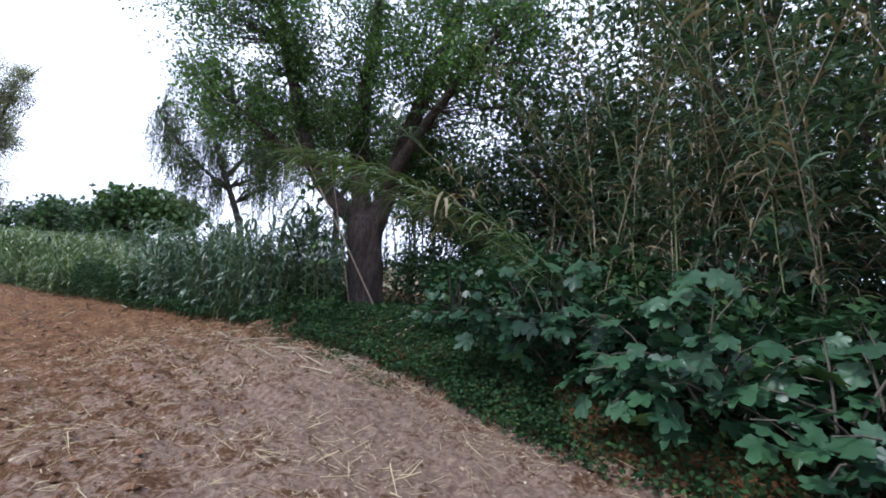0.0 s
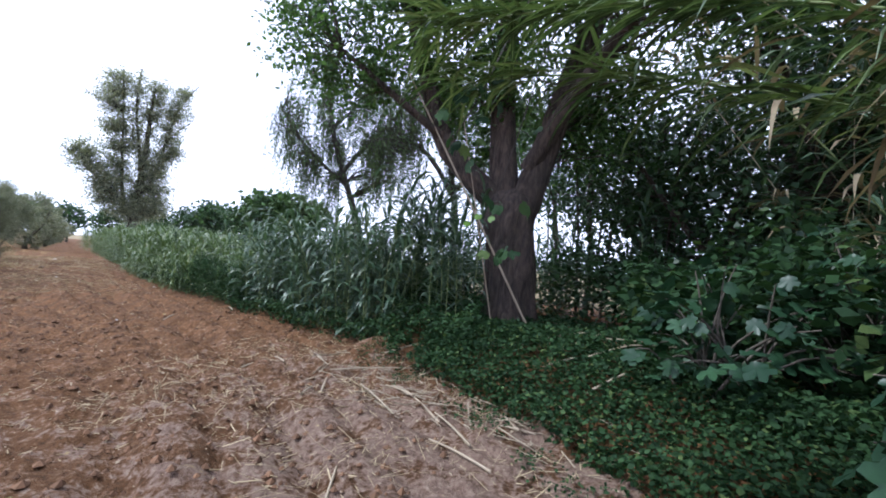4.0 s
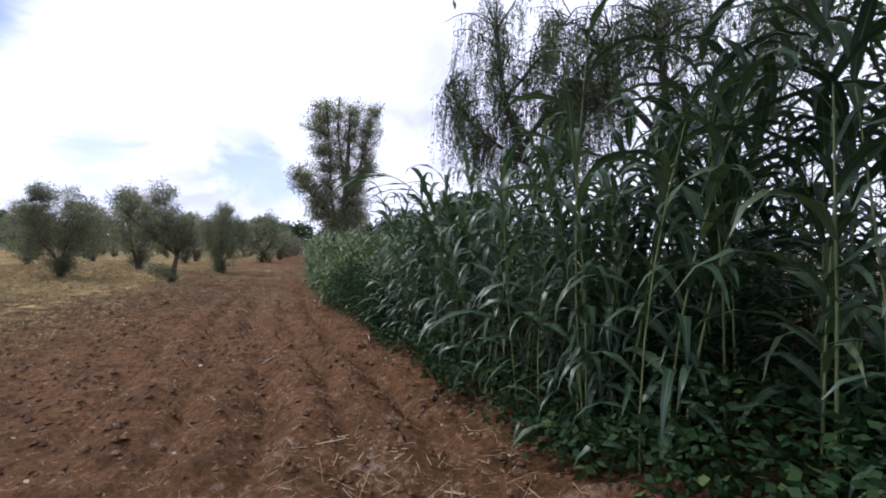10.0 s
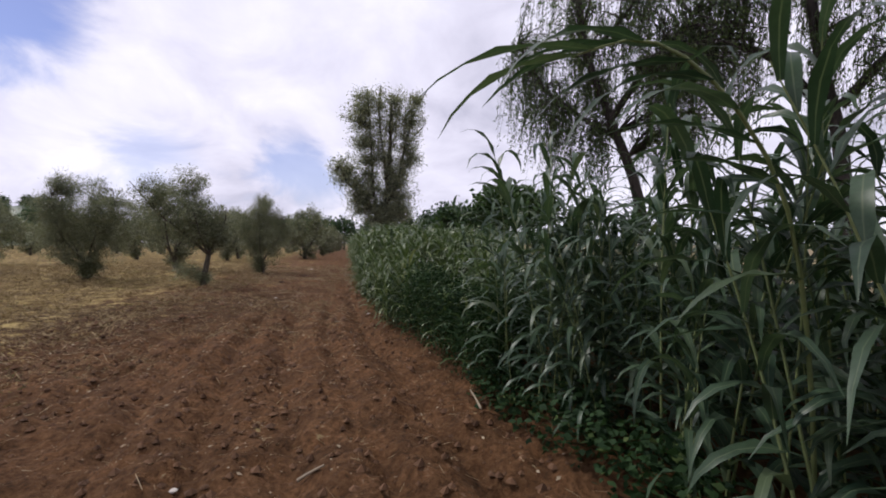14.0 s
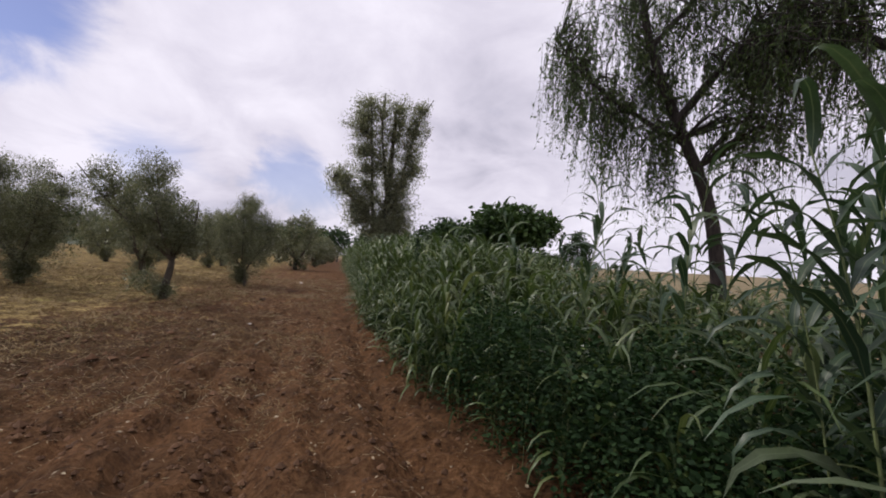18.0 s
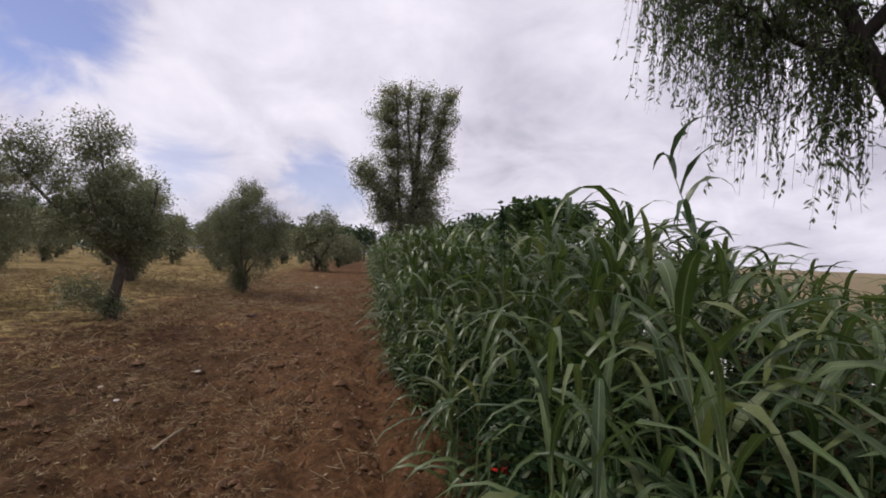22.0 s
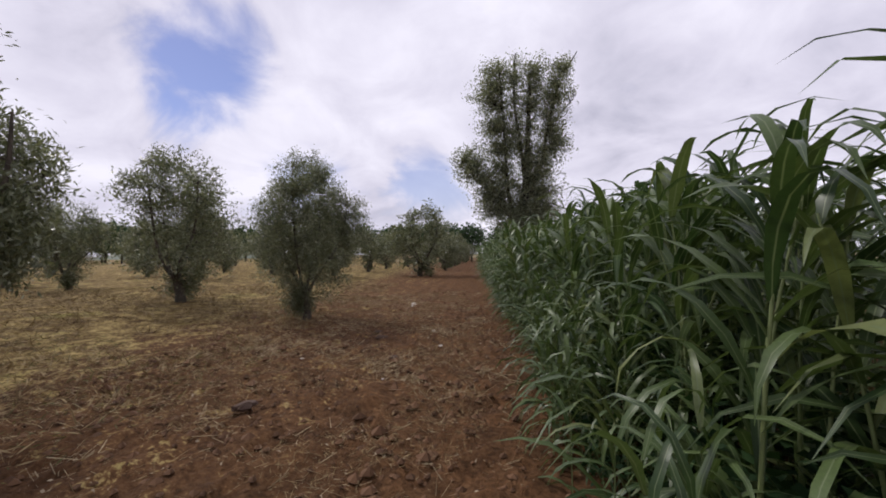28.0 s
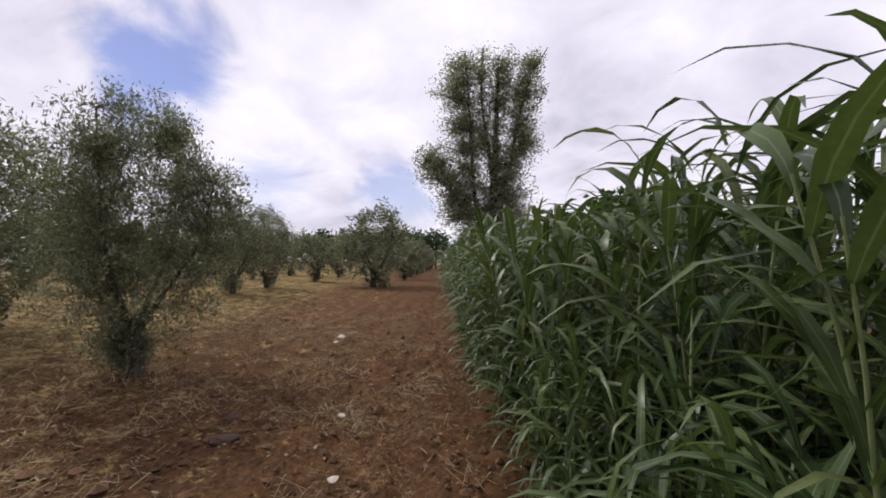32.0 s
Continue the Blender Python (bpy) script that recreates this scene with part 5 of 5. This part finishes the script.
lying("leaning_cane", "pale dead cane leaning against the old tree", on_ground(-1.66, 10.12, -0.06), (-4.15, 10.28, 4.95), 0.021)
lying("leaning_cane", "thin dead cane crossing the old tree's limb", on_ground(-2.28, 10.02, -0.02), (-3.12, 10.18, 4.4), 0.011)

for a, b in (((-1.55, 8.9), (-0.88, 9.2)), ((-1.40, 8.25), (-1.05, 8.2)), ((-0.72, 9.0), (-0.2, 8.9)), ((-0.95, 8.22), (-0.5, 8.4)), ((-0.95, 7.6), (-0.6, 7.68)), ((-1.22, 8.5), (-0.73, 9.12)), ((-0.5, 8.7), (0.2, 8.8))):
    lying("dry_cane_piece", "broken pale cane lying over the bank weeds", on_ground(*a, 0.16), on_ground(*b, 0.20), 0.014, "broken canes on the bank")

# low weeds under the trees
r = np.random.default_rng(221)


def weeds(r, n, x0, x1, v0, v1, low, high, leaf, clump=2.6, bare=0.24):
    x = r.uniform(x0, x1, n)
    y = edge(x) + r.uniform(v0, v1, n) / 0.86
    keep = (vnoise(x * clump, y * clump, 51) > bare) & (off_walk(x, y) > 0.45)
    x, y = x[keep], y[keep]
    tall = low + (high - low) * (0.6 * vnoise(x * 0.9, y * 0.9, 52) + 0.4 * vnoise(x * 3.1, y * 3.1, 53)) * 1.15
    z = ground_z(x, y) + r.random(len(x)) ** 0.6 * tall
    c = np.stack([x, y, z], -1)
    d = np.stack([r.normal(size=len(x)), r.normal(size=len(x)), r.normal(-0.1, 0.35, len(x))], -1)
    size = leaf * r.uniform(0.6, 1.35, len(x))
    return kites(c, d, r.normal(size=c.shape) * 0.8 + UP, size, size * r.uniform(0.5, 0.8, len(x)))


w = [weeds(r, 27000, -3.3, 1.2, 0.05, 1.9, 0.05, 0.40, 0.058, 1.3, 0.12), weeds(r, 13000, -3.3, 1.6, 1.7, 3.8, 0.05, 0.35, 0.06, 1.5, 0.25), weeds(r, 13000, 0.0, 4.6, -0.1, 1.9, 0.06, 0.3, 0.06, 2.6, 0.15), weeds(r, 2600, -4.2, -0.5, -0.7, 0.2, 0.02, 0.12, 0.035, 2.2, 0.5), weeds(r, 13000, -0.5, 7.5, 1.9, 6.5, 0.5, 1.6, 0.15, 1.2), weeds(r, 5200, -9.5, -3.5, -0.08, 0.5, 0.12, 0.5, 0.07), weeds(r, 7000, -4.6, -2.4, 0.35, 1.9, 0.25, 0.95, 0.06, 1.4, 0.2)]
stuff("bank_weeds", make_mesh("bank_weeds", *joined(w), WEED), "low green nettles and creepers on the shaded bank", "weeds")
# the x -31 to -17.5 batch is dark filler, added to deepen the crop's shade
w = [weeds(r, 32000, -12.3, -9.2, 0.0, 1.3, 0.25, 1.4, 0.044, 1.6), weeds(r, 9000, -16.5, -12.3, 0.0, 0.8, 0.2, 0.9, 0.05), weeds(r, 15000, -17.5, -12.0, 0.4, 2.4, 0.3, 1.15, 0.06, 1.2, 0.1), weeds(r, 20000, -31.0, -17.5, 0.3, 2.0, 0.3, 1.05, 0.08, 1.2, 0.08), weeds(r, 7000, -24.0, -16.5, 0.0, 0.6, 0.15, 0.5, 0.055), weeds(r, 2500, -32.0, -24.0, -0.05, 0.3, 0.1, 0.4, 0.06)]
stuff("edge_weeds", make_mesh("edge_weeds", *joined(w), WEED), "dark leafy weeds along the crop foot, and dark filler for shade inside the crop", "weeds")

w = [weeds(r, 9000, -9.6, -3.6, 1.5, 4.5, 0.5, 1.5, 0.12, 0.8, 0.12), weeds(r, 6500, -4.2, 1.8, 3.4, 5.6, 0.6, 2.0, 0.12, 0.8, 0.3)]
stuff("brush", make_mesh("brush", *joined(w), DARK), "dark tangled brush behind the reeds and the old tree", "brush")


# ---- litter, clods, grass and stones ----
r = np.random.default_rng(301)


def corridor(r, n, v0, v1, x0=-33.0, x1=2.6, off=0.0):
    x = r.uniform(x0, x1, n)
    y = edge(x) + r.uniform(v0, v1, n) / 0.86
    keep = off_walk(x, y) > off
    return x[keep], y[keep]


def sticks(r, x, y, lo, hi, rad, lift=0.35):
    n = len(x)
    z = ground_z(x, y)
    a, L = r.uniform(0, 6.28, n), lo + (hi - lo) * r.random(n) ** 2.2
    d = np.stack([np.cos(a), np.sin(a), r.normal(0, lift, n)], -1) * L[:, None] * 0.5
    c = np.stack([x, y, z + rad * 1.5 + np.abs(d[:, 2]) * 0.8], -1)
    p = np.stack([c - d, c + d], 1)
    w = rad * (0.35 + 1.1 * r.random(n) ** 2)
    return tubes(p, np.stack([w, w * 0.7], -1), 3)


x1_, y1_ = corridor(r, 9500, -6.5, 0.2, -6.5, 3.0)
k1 = vnoise(x1_ * 1.5, y1_ * 1.5, 67) + 0.4 * r.random(len(x1_)) > 0.55
x1_, y1_ = x1_[k1], y1_[k1]
x2_, y2_ = corridor(r, 1500, -4.5, 0.1, -14.0, -5.0)
x3_, y3_ = corridor(r, 15000, -6.0, -0.3, -34.0, -14.0)
k3 = vnoise(x3_ * 1.1, y3_ * 1.1, 65) * 0.6 + vnoise(x3_ * 3.7, y3_ * 3.7, 66) * 0.4 > 0.47
cx_, cy_ = corridor(np.random.default_rng(307), 60, -5.0, -0.5, -34.0, -22.0)
heap = np.random.default_rng(308).normal(size=(2, 55, len(cx_))) * [[[0.20]], [[0.13]]]
x4_, y4_ = (cx_ + heap[0]).ravel(), (cy_ + heap[1]).ravel()
stuff("straw_litter", make_mesh("straw_litter", *joined([sticks(np.random.default_rng(309), x4_, y4_, 0.04, 0.22, 0.0038, 0.4), sticks(r, x1_, y1_, 0.025, 0.24, 0.0042), sticks(r, x2_, y2_, 0.015, 0.12, 0.0024), sticks(r, x3_[k3], y3_[k3], 0.025, 0.19, 0.0029)]), STRAW), "scattered chopped straw and dry stalk litter on soil", "straw")


def clods(r, x, y, lo, hi):
    n = len(x)
    s = lo + (hi - lo) * r.random(n) ** 3
    c = np.stack([x, y, ground_z(x, y) + s * 0.25], -1)
    dirs = np.array([(1, 0, 0), (0.3, 0.95, 0), (-0.8, 0.6, 0.1), (-0.8, -0.6, 0), (0.3, -0.95, 0), (0.1, 0.1, 0.8), (0, 0, -0.6)])
    v = c[:, None] + dirs[None] * (s[:, None, None] * r.uniform(0.6, 1.25, (n, 7, 1)))
    f = [(k, (k + 1) % 5, 5) for k in range(5)] + [((k + 1) % 5, k, 6) for k in range(5)]
    return v.reshape(-1, 3), (np.array(f)[None] + (np.arange(n) * 7)[:, None, None]).reshape(-1, 3)


xa, ya = corridor(r, 17000, -6.0, 0.0, -29.0, -2.0)
stuff("soil_clods", make_mesh("soil_clods", *clods(r, xa, ya, 0.006, 0.046), CLOD, False), "crumbled red soil clods of the tilled strip", "soil")


xb, yb = corridor(r, 1100, -6.0, -0.5, -35.0, -14.0)
stuff("large_clods", make_mesh("large_clods", *clods(r, xb, yb, 0.02, 0.085), CLOD, False), "larger broken clods of dark red soil", "soil")


def tufts(r, x, y, lo, hi, w):
    n = len(x)
    c = np.stack([x, y, ground_z(x, y) + r.uniform(0, 0.03, n)], -1)
    d = np.stack([r.normal(size=n), r.normal(size=n), np.abs(r.normal(0, 0.45, n))], -1)
    return kites(c, d, r.normal(size=(n, 3)) + UP, r.uniform(lo, hi, n), w * r.uniform(0.8, 1.8, n))


x4, y4 = corridor(r, 60000, -20.0, -4.6, -40.0, -6.0)
keep = vnoise(x4 * 0.9, y4 * 0.9, 61) + 0.25 * smooth(-beyond(x4, y4), 5, 8) > 0.45
xh, yh = corridor(r, 70000, -6.5, -0.8, -34.0, -13.0)
kh = vnoise(xh * 1.3, yh * 1.3, 63) * 0.7 + vnoise(xh * 4.1, yh * 4.1, 64) * 0.3 > 0.47
stuff("mown_hay", make_mesh("mown_hay", *joined([tufts(r, x4[keep], y4[keep], 0.08, 0.28, 0.012), tufts(r, xh[kh], yh[kh], 0.03, 0.13, 0.0035)]), HAY), "mown dry hay lying between the olive rows", "hay")
x5, y5 = corridor(r, 14000, -12.0, -4.2, -30.0, -3.0)
keep = vnoise(x5 * 0.5, y5 * 0.5, 62) > 0.52
stuff("meadow_grass", make_mesh("meadow_grass", *tufts(r, x5[keep], y5[keep], 0.05, 0.16, 0.007), GRASS), "short green and yellowing grass", "grass")

# curled leaf flakes and chopped cane on the soil
xf, yf = corridor(r, 6500, -6.0, 0.1, -30.0, 2.5)
c = np.stack([xf, yf, ground_z(xf, yf) + 0.008], -1)
size = 0.012 + 0.045 * r.random(len(xf)) ** 3
stuff("leaf_flakes", make_mesh("leaf_flakes", *kites(c, r.normal(size=c.shape) * [1, 1, 0.25], r.normal(size=c.shape) * 0.5 + UP, size, size * r.uniform(0.3, 0.7, len(xf))), FLAKE), "dry leaf flakes and chaff on the tilled soil", "chaff")
q = r.random(300)
xc, yc = -4.4 + 3.6 * q + r.normal(0, 0.4, 300), 8.9 - 1.9 * q + r.normal(0, 0.3, 300)
stuff("cane_litter", make_mesh("cane_litter", *sticks(r, xc, yc, 0.05, 0.45, 0.009, 0.12), CANE), "chopped pale cane pieces strewn below the bank", "cane litter")


def stone(name, label, x, y, size, mat, category, group, seed):
    q = np.random.default_rng(seed)
    bm = bmesh.new()
    bmesh.ops.create_icosphere(bm, subdivisions=1 if mat is STONE else 2, radius=1.0)
    for vert in bm.verts:
        vert.co = Vector(vert.co) * (1 + 0.28 * noise.noise(Vector(vert.co) * 1.7 + Vector((seed, 0, 0))))
        vert.co.z *= 0.42
        vert.co += Vector((q.uniform(-0.13, 0.13), q.uniform(-0.13, 0.13), q.uniform(-0.1, 0.1)))
    me = bpy.data.meshes.new(name)
    bm.to_mesh(me)
    bm.free()
    me.materials.append(mat)
    ob = tagged(new(name, me), label, category, group)
    ob.matrix_basis = pose(*on_ground(x, y, size * 0.22), 0, 0, q.uniform(0, 360)) @ Matrix.Diagonal((size, size * q.uniform(0.55, 0.8), size * 0.8, 1))


PALE = [(-22.03, 14.16, 0.08), (-21.25, 14.56, 0.07), (-18.39, 13.63, 0.06), (-18.84, 14.51, 0.055), (-30.75, 22.08, 0.16), (-25.06, 17.56, 0.06), (-26.03, 20.35, 0.09), (-30.05, 21.71, 0.12), (-24.81, 19.83, 0.09), (-14.64, 14.80, 0.07), (-23.45, 18.29, 0.09), (-21.96, 17.66, 0.06), (-9.71, 9.72, 0.05), (-19.02, 13.55, 0.05), (-3.90, 9.71, 0.12)]
for k, (x, y, s) in enumerate(PALE):
    stone("pale_stone", "small pale stone lying on the tilled soil", x, y, s * 0.75, STONE, "stone", "pale stones on the field", k)
for k, (x, y, s) in enumerate([(-26.10, 19.25, 0.13), (-19.19, 16.05, 0.06), (-23.0, 16.6, 0.14), (-20.4, 13.6, 0.10), (-24.4, 18.8, 0.10), (-26.7, 19.4, 0.10)]):
    stone("dark_clod", "dark crumbly clod of earth on red soil", x, y, s, BURNT, "clod", "dark clods on the field", 40 + k)
SPLINTERS = [(-2.18, 7.17, 2.2, 0.9), (-3.06, 8.06, 2.4, 0.7), (-3.95, 7.85, 2, 0.6), (-3.23, 7.78, 2.5, 0.8), (-3.93, 7.45, 1.9, 0.5), (-2.71, 5.87, 1.9, 0.4), (-9.20, 10.44, 0.6, 0.2), (-13.16, 13.36, 2.6, 0.3), (-14.07, 13.66, 1.7, 0.2), (-14.46, 12.85, 2.2, 0.25), (-9.29, 12.31, 2.5, 0.5), (-5.34, 8.34, 1.2, 0.4), (-3.7, 8.75, 0.5, 1.2), (-2.0, 6.7, 2.5, 0.8), (-2.7, 7.75, 2.3, 1.1), (-1.2, 9.3, 0.2, 1.3), (-0.9, 8.9, 2.9, 1.0), (-0.2, 8.8, 0.15, 1.4), (-3.4, 9.5, 0.6, 0.9), (-5.2, 8.7, 2.6, 0.35), (-1.0, 5.4, 0.4, 0.3), (-16.7, 13.8, 2.4, 0.4)]
for x, y, a, L in SPLINTERS:
    d = np.array([math.cos(a), math.sin(a)]) * L / 2
    lying("dry_cane_piece", "broken pale dry cane lying on the ground", on_ground(x - d[0], y - d[1], 0.025), on_ground(x + d[0], y + d[1], 0.025), 0.013, "broken canes on the ground")


def flower(x, y, z, mat, name, label, size, seed):
    q = np.random.default_rng(seed)
    ob = thing(name, label, "flower", name + "s at the crop edge", (x, y, float(ground_z(x, y))))
    p = np.array([(0, 0, 0), (0.01, 0.01, z * 0.5), (0, 0.02, z)])
    part("stem", make_mesh("stem", *tubes(p, np.array([0.004, 0.003, 0.003]), 4), STALK), ob)
    n = 14 if mat is PETAL_W else 5
    c = p[2] + q.normal(size=(n, 3)) * size * (0.35 if mat is PETAL_W else 0.12)
    d = unit(q.normal(size=(n, 3)) * [1, 1, 0.3])
    part("petals", make_mesh("petals", *kites(c, d, np.tile(UP, (n, 1)), np.full(n, size * (0.35 if mat is PETAL_W else 0.9)), np.full(n, size * (0.3 if mat is PETAL_W else 0.8))), mat), ob)["kind"] = "stuff"


r = np.random.default_rng(331)
fx, fy = scatter(r, -17.0, -11.0, 0.1, 1.1, 9.0, 0.95)
for k, (x, y) in enumerate(zip(fx[:46], fy[:46])):
    flower(x, y, r.uniform(0.7, 1.35), PETAL_W, "white_flower", "small white umbel flower among the weeds", 0.045, 400 + k)
for k, (x, y) in enumerate(((-14.3, 15.05), (-13.8, 14.85), (-12.6, 14.25), (-14.6, 15.25))):
    flower(x, y, 0.3, PETAL_R, "poppy", "red poppy flower at the crop edge", 0.06, 450 + k)
